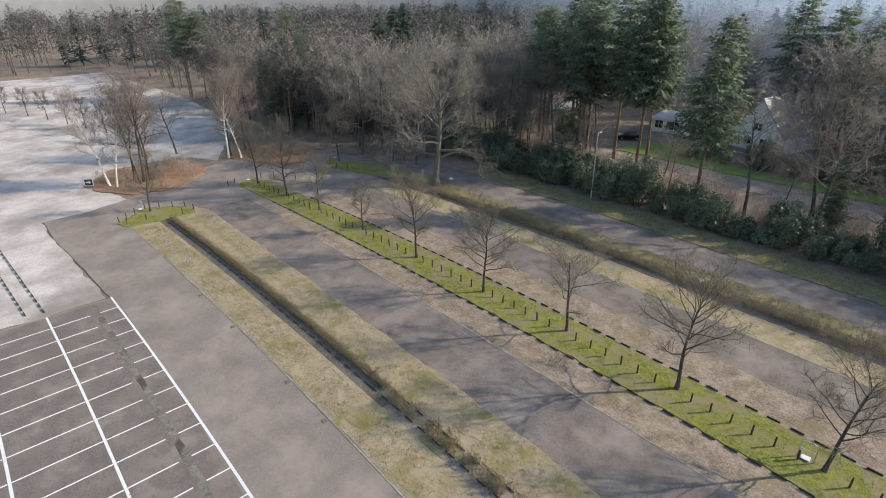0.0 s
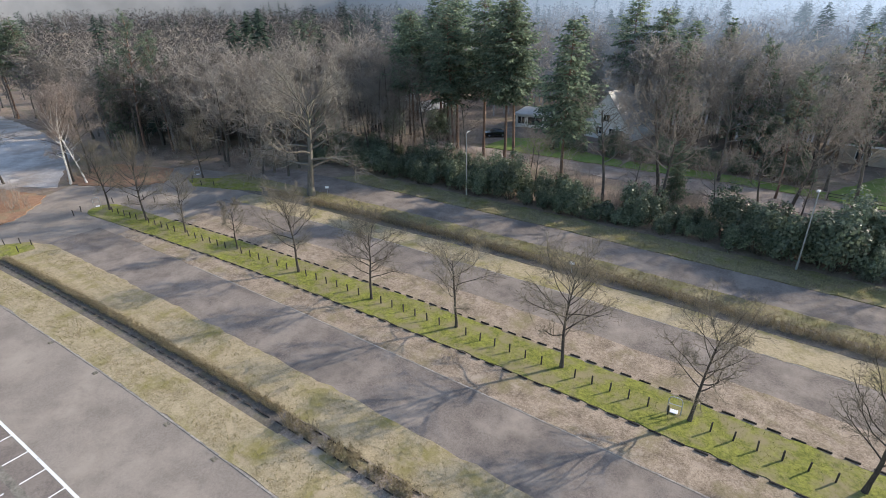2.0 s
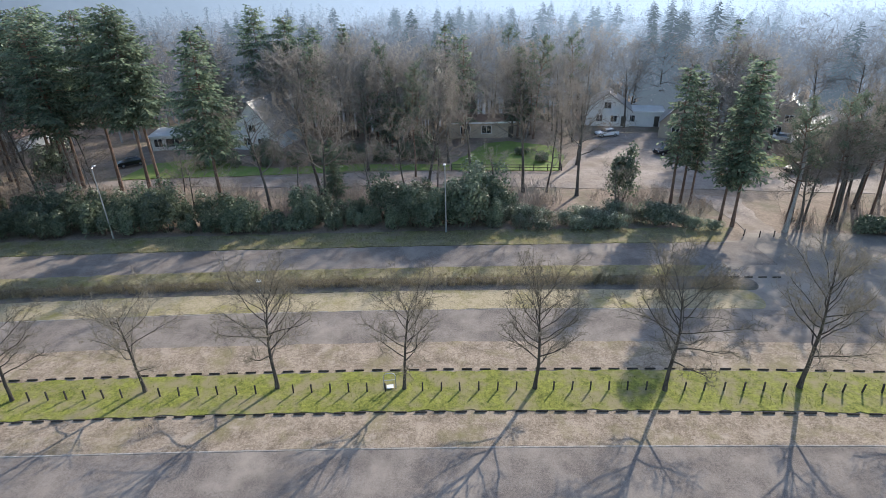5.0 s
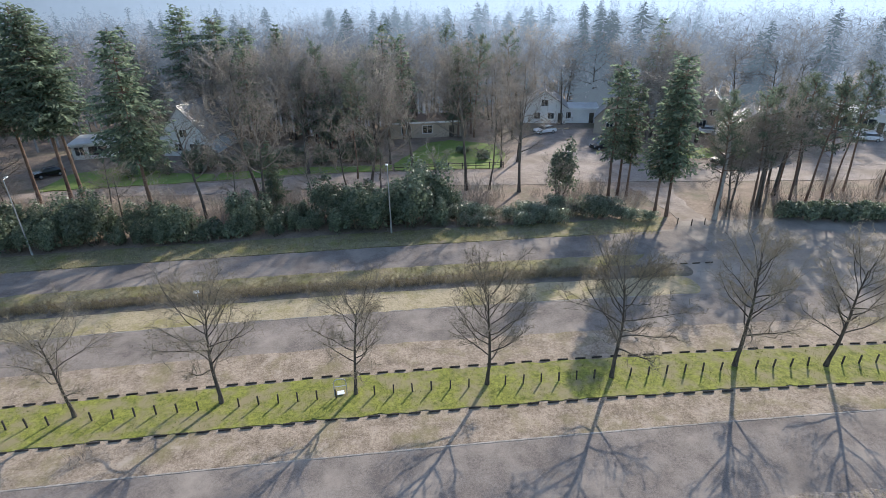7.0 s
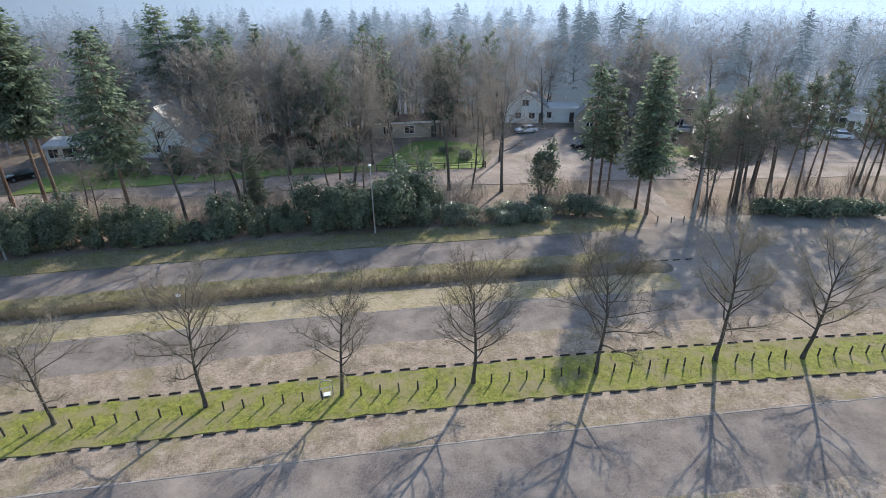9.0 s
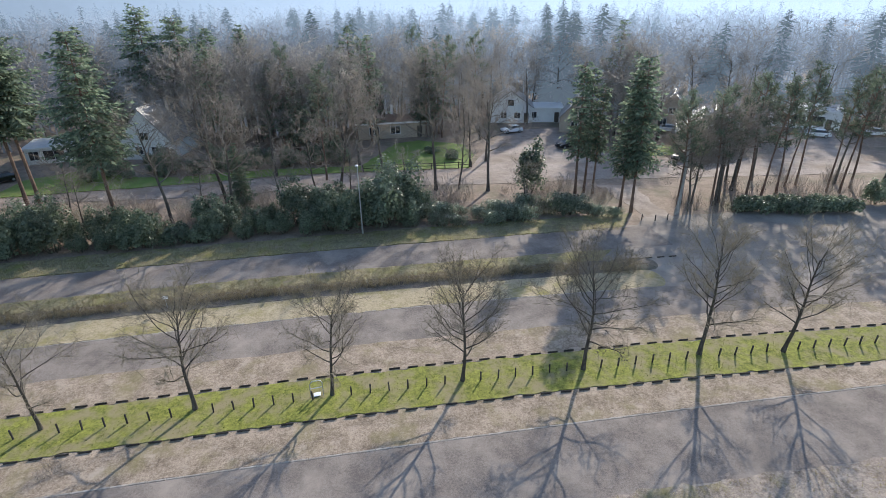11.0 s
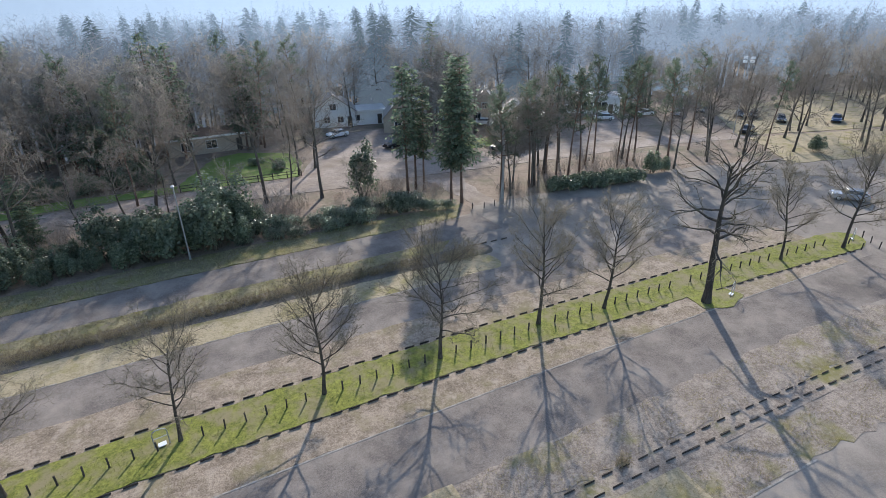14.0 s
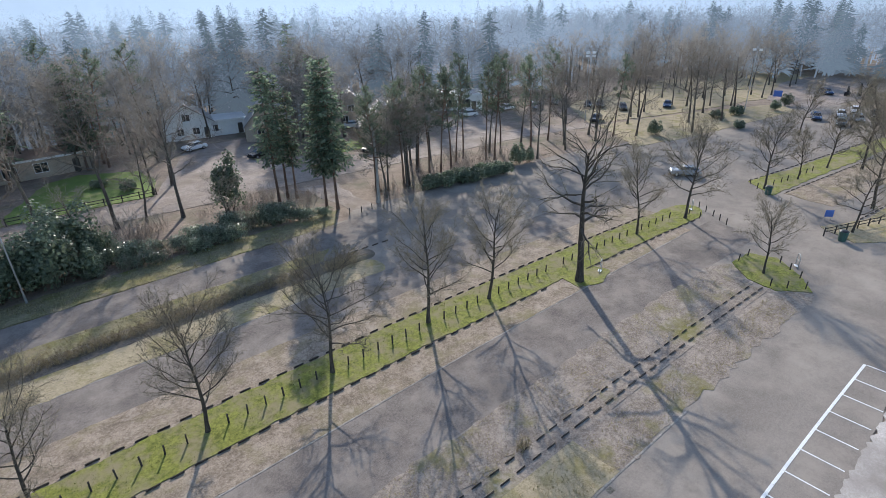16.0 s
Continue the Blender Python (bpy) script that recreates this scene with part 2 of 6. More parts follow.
M_REDLENS = plain("red lens", (0.4, 0.02, 0.02), 0.2)
PAINTS = {"white": plain("white car paint", (0.78, 0.79, 0.8), 0.18, 0.0, 0.7), "black": plain("black car paint", (0.012, 0.012, 0.014), 0.15, 0.0, 0.7),
          "silver": plain("silver car paint", (0.5, 0.52, 0.55), 0.22, 0.6, 0.6), "blue": plain("blue car paint", (0.03, 0.06, 0.14), 0.2, 0.2, 0.7),
          "grey": plain("grey car paint", (0.10, 0.105, 0.11), 0.2, 0.3, 0.7)}


# ---------------------------------------------------------------- mesh helpers
def mesh_object(name, verts, faces, material, parent=None, smooth=False, label=""):
    me = bpy.data.meshes.new(name)
    me.from_pydata([tuple(v) for v in verts], [], [tuple(x) for x in faces])
    for m in (material if isinstance(material, (list, tuple)) else [material]):
        me.materials.append(m)
    if smooth:
        me.polygons.foreach_set("use_smooth", [True] * len(me.polygons))
    me.update()
    ob = new(name, me)
    if parent:
        ob.parent = parent
    if label:
        ob["label"] = label
    return ob


def part(name, bm, material, parent=None, label="", bevel=0.0):
    """Links a bmesh as one mesh object, bevelled along its sharp edges where asked."""
    if bevel:
        bmesh.ops.bevel(bm, geom=bm.edges[:], offset=bevel, segments=1, affect="EDGES", clamp_overlap=True)
    me = bpy.data.meshes.new(name)
    bm.to_mesh(me)
    bm.free()
    me.materials.append(material)
    ob = new(name, me)
    if parent:
        ob.parent = parent
    if label:
        ob["label"] = label
    return ob


def empty(name, x=0, y=0, z=0, turn=0):
    e = new(name)
    e.empty_display_size = 0.3
    e.matrix_world = pose(x, y, z, 0, 0, turn)
    return e


def add_box(bm, x0, x1, y0, y1, z0, z1):
    r = bmesh.ops.create_cube(bm, size=1)
    bmesh.ops.scale(bm, vec=(x1 - x0, y1 - y0, z1 - z0), verts=r["verts"])
    bmesh.ops.translate(bm, vec=((x0 + x1) / 2, (y0 + y1) / 2, (z0 + z1) / 2), verts=r["verts"])
    return r["verts"]


def box(x0, x1, y0, y1, z0, z1):
    bm = bmesh.new()
    add_box(bm, x0, x1, y0, y1, z0, z1)
    return bm


def add_tube(bm, points, radius, sides=8):
    """A round tube through the points."""
    rings = []
    pts = [Vector(p) for p in points]
    for i, p in enumerate(pts):
        d = (pts[min(i + 1, len(pts) - 1)] - pts[max(i - 1, 0)]).normalized()
        u = d.cross(Vector((0, 0, 1)) if abs(d.z) < 0.9 else Vector((1, 0, 0))).normalized()
        v = d.cross(u)
        r = radius[i] if isinstance(radius, (list, tuple)) else radius
        rings.append([bm.verts.new(p + (u * math.cos(k * 2 * math.pi / sides) + v * math.sin(k * 2 * math.pi / sides)) * r) for k in range(sides)])
    for a, b in zip(rings, rings[1:]):
        for k in range(sides):
            bm.faces.new((a[k], a[(k + 1) % sides], b[(k + 1) % sides], b[k]))
    bm.faces.new(rings[0][::-1])
    bm.faces.new(rings[-1])
    return bm


def tube(points, radius, sides=8):
    return add_tube(bmesh.new(), points, radius, sides)


def bend(x, y=30.0):
    """How far the gently curved rows swing towards the main road at x; the outer rows curve more than the drives."""
    return (0.00065 if y < 17 else 0.0004 if y < 27 else 0.0008) * (x + 8) ** 2


def slab(name, outline, bottom, top, material, label="", category="", ragged=0.0, step=1.0):
    """A flat piece of ground with real thickness; its edge may be ragged."""
    rng = random.Random(name)
    pts = []
    for (xa, ya), (xb, yb) in zip(outline, outline[1:] + outline[:1]):
        n = max(1, int(math.hypot(xb - xa, yb - ya) / step)) if ragged else 1
        for i in range(n):
            f = i / n
            j = ragged if i else 0
            pts.append((xa + (xb - xa) * f + rng.uniform(-j, j), ya + (yb - ya) * f + rng.uniform(-j, j)))
    n = len(pts)
    bm = bmesh.new()
    tops = [bm.verts.new((x, y, top)) for x, y in pts]
    lows = [bm.verts.new((x, y, bottom)) for x, y in pts]
    bm.faces.new(tops)
    for i in range(n):
        bm.faces.new((tops[i], lows[i], lows[(i + 1) % n], tops[(i + 1) % n]))
    bmesh.ops.recalc_face_normals(bm, faces=bm.faces[:])
    bmesh.ops.triangulate(bm, faces=[f for f in bm.faces if len(f.verts) > 4])
    return tagged(part(name, bm, material), label, category, kind="structure")


def row_outline(x0, x1, ya, yb, step=4.0, head0=0.0, head1=0.0):
    """The outline of a strip that follows the rows between ya and yb; head0 and head1 round its ends."""
    n = max(2, int((x1 - x0) / step))
    xs = [x0 + (x1 - x0) * i / n for i in range(n + 1)]
    low = [(x, ya - bend(x, ya)) for x in xs]
    high = [(x, yb - bend(x, yb)) for x in xs[::-1]]
    mid, half = (ya + yb) / 2, (yb - ya) / 2

    def cap(x, r):
        return [(x + r * math.sin(a), mid - (bend(x, ya) + bend(x, yb)) / 2 - half * math.cos(a)) for a in [math.pi * k / 8 for k in range(1, 8)]] if r else []
    return low + cap(x1, head1) + high + cap(x0, -head0)[::-1]


# ---------------------------------------------------------------- ground, roads, strips
def ground_sheet():
    bm = bmesh.new()
    bmesh.ops.create_grid(bm, x_segments=40, y_segments=40, size=1800)
    for v in bm.verts:
        v.co.z = -0.06
    tagged(part("ground", bm, M_LITTER), "brown forest floor of leaf litter and moss", "ground", kind="structure")


ground_sheet()
slab("pavement_sand", [(-240, -80), (-52.9, -80), (-52.9, 3.2), (-62, 2.3), (-70, 1.4), (-79, 0.8), (-79.2, 6), (-81, 11), (-88, 9), (-97, 12), (-97, 24), (-92, 27), (-98, 30), (-118, 40), (-165, 42), (-240, 36)],
     -0.3, -0.005, M_SAND, "pale sandy gravel parking field", "gravel", 0.25, 1.2)
slab("road", [(-79.3, 6), (-79, 1.0), (-70, 1.6), (-62, 2.5), (-52.6, 3.6), (-52.6, -20), (4, -20), (4, 1.7), (60, 1.7), (60, -14), (150, -14), (150, 42), (98, 46), (72, 53), (34, 56), (32, 53.9), (0, 53.9), (-20, 53.8), (-46, 53.0), (-60, 49.5),
              (-74, 46.5), (-86, 43), (-90, 36), (-91, 28.2), (-88, 22), (-83, 15), (-81.2, 11)],
     -0.3, 0.0, M_ROAD, "grey worn asphalt of the parking lot roads", "asphalt", 0.12, 1.5)
slab("pavement_stalls", [(-52.4, -19.8), (3.8, -19.8), (3.8, 4.6)] + [(x, 4.75 - bend(x) * 0.55) for x in range(0, -53, -4)] + [(-52.4, 3.45)], -0.2, 0.006, M_STALL,
     "dark grey asphalt parking bays", "asphalt")
slab("pavement_gravel_south", [(3.6, -13.8), (59.8, -13.8), (59.8, 1.0), (46, 1.2), (40, 1.5), (30, 1.9), (20, 2.2), (3.6, 2.3)], -0.2, 0.012, M_SAND, "pale gravel beside painted bays", "gravel", 0.16, 0.3)

# drives between the rows, a darker asphalt than the main road
slab("road_drive_near", row_outline(-70, 62, 19.4, 25.0), -0.2, 0.008, M_ASPH, "dark asphalt drive between rows of bays", "asphalt", 0.06, 1.0)
slab("road_drive_far", row_outline(-66, 70, 36.1, 40.9), -0.2, 0.008, M_ASPH, "dark asphalt drive beyond the tree strip", "asphalt", 0.06, 1.0)
slab("road_far", [(x, 49.1 - 0.0006 * (x + 8) ** 2) for x in range(-72, 34, 5)] + [(x, 54.1 - 0.0004 * (x + 8) ** 2) for x in range(33, -73, -5)], -0.2, 0.010, M_ASPH, "dark asphalt lane along the wood", "asphalt", 0.1, 1.0)

# strips of grass and gravel
slab("verge_hedge_near", row_outline(-70.5, 22, 11.4, 14.6, 3, 4.5), -0.2, 0.026, M_VERGE, "dry olive grass verge beside the road", "grass verge", 0.12, 0.8)
slab("verge_gravel_near", row_outline(21.2, 50.5, 11.4, 14.6, 3, 0, 2.5), -0.2, 0.022, M_WORN, "worn grey brown gravel verge with moss", "gravel verge", 0.3, 0.6)
# dark earth reaches out before the hedge, painting in part of its shadow
slab("verge_hedge_bed", row_outline(-69.5, -24, 14.5, 16.2, 3), -0.2, 0.030, M_EARTHSHADE, "earth bed at the hedge foot, darkened for its shadow", "earth bed")
slab("verge_hedge_gap", row_outline(-24, 49.5, 14.6, 16.2, 3), -0.2, 0.029, M_WORN, "worn gravel strip between wheel stops", "gravel")
slab("verge_hedge_far", row_outline(-69.5, 10, 16.2, 19.5, 3, 3.0), -0.2, 0.026, M_VERGE, "dry olive grass and gravel verge", "grass verge", 0.16, 0.8)
slab("verge_gravel_far", row_outline(9.2, 50.5, 16.2, 19.5, 3, 0, 2.5), -0.2, 0.022, M_WORN, "worn grey brown gravel verge with moss", "gravel verge", 0.3, 0.7)
slab("gravel_bay_near", row_outline(-66, 58, 25.1, 28.3, 3), -0.2, 0.016, M_GRAVEL, "brown gravel parking bays", "gravel", 0.08, 1.0)
slab("green_strip", row_outline(-75.5, 62, 28.3, 32.4, 3, 2.5, 3.5), -0.2, 0.06, M_GRASS, "bright mossy green grass strip with young trees", "grass strip", 0.12, 0.6)
slab("gravel_bay_far", row_outline(-64, 60, 32.4, 36.1, 3), -0.2, 0.016, M_GRAVEL, "brown gravel parking bays", "gravel", 0.1, 1.0)
slab("verge_drive_far", row_outline(-63, 27, 41.0, 44.3, 3, 2, 1), -0.2, 0.026, M_VERGE, "dry grass verge by the far drive", "grass verge", 0.15, 0.8)
slab("verge_hedgerow", row_outline(-72, 28, 44.3, 46.8, 3, 3, 1), -0.2, 0.034, M_EARTHSHADE, "earth bed of the long hedge", "earth bed", 0.1, 0.8)
slab("verge_far_south", [(x, 46.8 - 0.0007 * (x + 8) ** 2) for x in range(-76, 27, 5)] + [(x, 49.0 - 0.0006 * (x + 8) ** 2) for x in range(26, -77, -5)], -0.2, 0.038, M_MOSSVERGE, "olive grass verge along the lane", "grass verge", 0.14, 0.7)
slab("verge_far_north", [(x, 54.2 - 0.0004 * (x + 8) ** 2) for x in range(-60, 34, 5)] + [(x, 58.2 - 0.0004 * (x + 8) ** 2) for x in range(33, -61, -5)], -0.2, 0.04, M_MOSSVERGE, "olive grass verge below the wood", "grass verge", 0.18, 0.7)
slab("green_head_oak", [(38.0, 24.6), (40.5, 23.6), (43, 24.4), (42.5, 26.2), (38.5, 27.2)], -0.1, 0.064, M_GRASS, "mossy grass pad round the large tree", "grass", 0.1, 0.5)
slab("green_head_east", [(50, 12.0), (52, 9.6), (54.5, 11.2), (57.2, 14.2), (56.2, 16.6), (53, 16.9), (50.6, 14.6)], -0.1, 0.07, M_GRASS, "mossy green grass corner of the strip", "grass", 0.1, 0.5)
slab("green_head_west", [(-75.5, 11.8), (-72, 7.9), (-70.2, 8.6), (-69.4, 12.0), (-69.5, 16.4), (-72, 16.9), (-74, 14.6)], -0.1, 0.07, M_GRASS, "mossy green grass corner with posts", "grass", 0.1, 0.5)
slab("green_head_far", [(-79, 40.2), (-75, 38.8), (-68, 41.4), (-64, 43), (-67, 44.6), (-74, 44.0)], -0.1, 0.07, M_GRASS, "green grass island at the end of the hedge", "grass", 0.15, 0.6)
slab("mound_west", [(-98, 12), (-91.5, 7.2), (-87, 8.6), (-82.4, 12), (-81, 16), (-83, 20), (-89, 24.5), (-98, 22)], -0.1, 0.10, M_RUSSET, "bank of russet fallen leaves and brush", "leaf bank", 0.4, 1.0)
slab("mound_northwest", [(-98, 31), (-92, 28.6), (-84, 32), (-80, 37), (-86, 42), (-97, 38)], -0.1, 0.08, M_RUSSET, "russet leaves along the wood edge", "leaf bank", 0.4, 1.0)

# east side of the parking lot
slab("green_strip_east", [(76.2, 21.0), (80, 25.4), (92, 22.8), (106, 20.6), (121, 18.2), (120, 14.6), (104, 17.0), (90, 19.2)], -0.1, 0.06, M_GRASS, "mossy grass strip with trees on the far lot", "grass strip", 0.2, 0.8)
slab("gravel_bay_east", [(78, 20.2), (90, 18.2), (119, 13.8), (118, 9.6), (92, 12.0), (77, 14.4)], -0.1, 0.03, M_GRAVEL, "brown gravel bays of the far lot", "gravel", 0.2, 1.0)
slab("green_head_southeast", [(66.6, 9.8), (69, 13.6), (75, 10.6), (84, 9.4), (83, 6.4), (70, 7.0)], -0.1, 0.06, M_VERGE, "worn grass end of a strip with a low rail", "grass", 0.15, 0.7)
slab("verge_east", [(86, 46), (97, 43), (110, 40.6), (136, 36.4), (142, 42), (120, 52), (96, 60)], -0.1, 0.05, M_VERGE, "grass and litter verge under trees", "grass verge", 0.3, 1.2)
slab("lawn_east", [(96, 62), (118, 54), (150, 46), (190, 40), (200, 70), (150, 80), (110, 78)], -0.1, 0.02, M_VERGE, "pale worn grass between far trees", "grass", 0.4, 2)
slab("road_plaza", [(140, 34), (165, 30), (230, 22), (240, 44), (175, 52), (146, 46)], -0.1, 0.03, M_PAVING, "pale paved plaza in the distance", "paving", 0.2, 2)

# residential side beyond the wood edge
slab("road_residential", [(-75, 74), (-57, 75.4), (-40, 77.0), (-23, 75.2), (-10, 75.4), (0, 75.2), (11, 73.4), (20, 72), (32, 71.2), (45, 69.4), (60, 67.2), (80, 64.4), (96, 59.5), (97, 63), (82, 70), (64, 75.2), (44, 80.5), (39.5, 88), (41, 103), (30, 104), (25, 94), (19.5, 84), (17.6, 79.8), (1, 81.4), (-14, 82), (-26, 80.6), (-40, 80.4), (-58, 80), (-75, 79.5)],
     -0.2, -0.01, M_PAVING, "pinkish brick residential street", "street", 0.15, 1.5)
slab("path_wood", [(33.8, 53.8), (37.6, 53.4), (37.4, 60), (38.6, 67.5), (33.4, 68.5), (34.2, 60)], -0.2, -0.02, M_PAVING, "sandy path through the wood edge", "path", 0.25, 0.8)
slab("lawn_house", [(1.2, 82.2), (17.6, 80.6), (20, 88), (19.4, 95), (12, 99.5), (7.5, 98), (1.2, 86)], -0.2, 0.02, M_LAWN, "bright green front lawn", "lawn", 0.2, 1.0)
slab("lawn_west", [(-51, 80.6), (-41, 81.2), (-26, 81.6), (-27, 85), (-33, 86.5), (-42, 92.5), (-50, 89)], -0.2, 0.02, M_LAWN, "sunlit green lawn before a bungalow", "lawn", 0.2, 1.0)
slab("lawn_mid", [(-26, 81.6), (-14, 82.8), (0.8, 82.2), (0.8, 85), (-14, 86.5), (-26, 85.5)], -0.2, 0.015, M_LAWN, "shaded strip of lawn", "lawn", 0.2, 1.0)
slab("lawn_east_house", [(46, 81.5), (58, 78.6), (60, 84), (48, 88)], -0.2, 0.02, M_LAWN, "small green lawn before a house", "lawn", 0.2, 1.0)
slab("driveway_white", [(68, 73.5), (80, 71), (86, 80), (94, 86), (88, 92), (78, 88), (72, 80)], -0.2, 0.0, M_PAVING, "sunlit paved forecourt", "paving", 0.2, 1.0)


def painted_line(pts, width):
    bm = bmesh.new()
    for (xa, ya), (xb, yb) in zip(pts, pts[1:]):
        d = Vector((xb - xa, yb - ya, 0)).normalized()
        s = Vector((-d.y, d.x, 0)) * width / 2
        a, b = Vector((xa, ya, 0)), Vector((xb, yb, 0))
        lo, hi = Vector((0, 0, 0.004)), Vector((0, 0, 0.016))
        v = [bm.verts.new(p) for p in (a - s + hi, b - s + hi, b + s + hi, a + s + hi, a - s + lo, b - s + lo, b + s + lo, a + s + lo)]
        for q in ((0, 1, 2, 3), (4, 5, 1, 0), (5, 6, 2, 1), (6, 7, 3, 2), (7, 4, 0, 3)):
            bm.faces.new([v[k] for k in q])
    return tagged(part("road_marking", bm, M_PAINT), "white painted bay line on asphalt", "road marking", "painted bay lines", "structure")


def front(x):
    return 5.15 - 0.00063 * (x + 3) ** 2


painted_line([(x, front(x)) for x in [-52.7, -48, -44, -40, -36, -32, -28, -24, -20, -14, -8, -2, 4, 10, 16, 22, 26, 30, 34, 38, 43.3]], 0.17)
painted_line([(x, front(x) - 5.05) for x in [-52.5, -46, -40, -34, -28, -22, -16, -10]], 0.17)
painted_line([(x, front(x) - 9.9) for x in [-52.5, -46, -40, -34, -28, -22, -16, -10]], 0.17)
for k in range(18):
    x = -50.3 + 2.46 * k
    y = front(x)
    painted_line([(x, y - 0.09), (x + 0.02, y - 1.45)], 0.10)
    painted_line([(x + 0.03, y - 2.2), (x + 0.1, y - 4.95)], 0.10)
    painted_line([(x + 0.1, y - 5.15), (x + 0.2, y - 9.8)], 0.10)
    painted_line([(x + 0.2, y - 10.0), (x + 0.3, y - 14.6)], 0.10)
for k in range(16):
    x = 43.3 - 2.42 * k
    painted_line([(x, front(x) - 0.09), (x - 0.05, front(x) - 2.3)], 0.10)
slab("gutter", [(x, front(x) - 1.55 - 0.005 * (x + 20)) for x in range(-52, 2, 6)] + [(x, front(x) - 1.98 - 0.005 * (x + 20)) for x in range(-4, -53, -6)], -0.1, 0.014, M_GUTTER, "mossy drainage gutter of small stones", "gutter", 0.05, 0.4)


def kerb_line(name, y0, x0, x1, label):
    """A row of kerb stones, each with its joint."""
    holder = tagged(empty(name), label, "kerb", kind="structure")
    n = int((x1 - x0) / 1.0)
    me = None
    for i in range(n):
        x = x0 + i * 1.0
        z = 0.002 + 0.004 * math.sin(i * 2.3)
        if me is None:
            st = part("kerb_stone", box(-0.485, 0.485, -0.065, 0.065, -0.15, 0.055), M_KERB, holder, bevel=0.012)
            me = st.data
        else:
            st = new("kerb_stone", me)
            st.parent = holder
        st.matrix_local = pose(x, y0 - bend(x, y0), z - 0.03, 0, 0, math.degrees(math.atan(-0.0016 * (x + 8))) + 0.5 * math.sin(i * 5.1))


# ---------------------------------------------------------------- plants
class Builder:
    """Collects tubes and small blades of one mesh."""

    def __init__(self):
        self.v, self.f = [], []

    def limb(self, pts, radii, sides):
        base = len(self.v)
        for i, p in enumerate(pts):
            d = (pts[min(i + 1, len(pts) - 1)] - pts[max(i - 1, 0)])
            d = d.normalized() if d.length > 1e-6 else Vector((0, 0, 1))
            u = d.cross(Vector((0.31, 0.87, 0.12))).normalized()
            w = d.cross(u)
            for k in range(sides):
                a = 2 * math.pi * k / sides
                self.v.append(p + (u * math.cos(a) + w * math.sin(a)) * radii[i])
        for i in range(len(pts) - 1):
            for k in range(sides):
                a, b = base + i * sides + k, base + i * sides + (k + 1) % sides
                self.f.append((a, b, b + sides, a + sides))

    def blade(self, p, d, width, side):
        """A thin twig or leaf: one tapering triangle."""
        b = len(self.v)
        self.v += [p - side * width / 2, p + side * width / 2, p + d]
        self.f.append((b, b + 1, b + 2))

    def quad(self, p, a, b):
        i = len(self.v)
        self.v += [p, p + a, p + a + b, p + b]
        self.f.append((i, i + 1, i + 2, i + 3))

    def leaf(self, p, d, s):
        """A pointed leaf or spray of four corners."""
        i = len(self.v)
        self.v += [p, p + d * 0.45 + s, p + d, p + d * 0.45 - s]
        self.f.append((i, i + 1, i + 2, i + 3))

    def arrays(self):
        return np.array([tuple(v) for v in self.v], dtype=float).reshape(-1, 3), self.f


def rnd_dir(rng):
    while True:
        v = Vector((rng.uniform(-1, 1), rng.uniform(-1, 1), rng.uniform(-1, 1)))
        if 0.05 < v.length < 1:
            return v.normalized()


def grow(rng, p, d, length, r0, segs, wobble, lift):
    """A bent branch: its points and radii."""
    pts, rad = [p.copy()], [r0]
    for i in range(segs):
        d = (d + rnd_dir(rng) * wobble + Vector((0, 0, lift))).normalized()
        p = p + d * (length / segs)
        pts.append(p.copy())
        rad.append(max(r0 * (1 - 0.75 * (i + 1) / segs), 0.006))
    return pts, rad


def along(pts, f):
    x = f * (len(pts) - 1)
    i = min(int(x), len(pts) - 2)
    return pts[i].lerp(pts[i + 1], x - i), (pts[i + 1] - pts[i]).normalized()


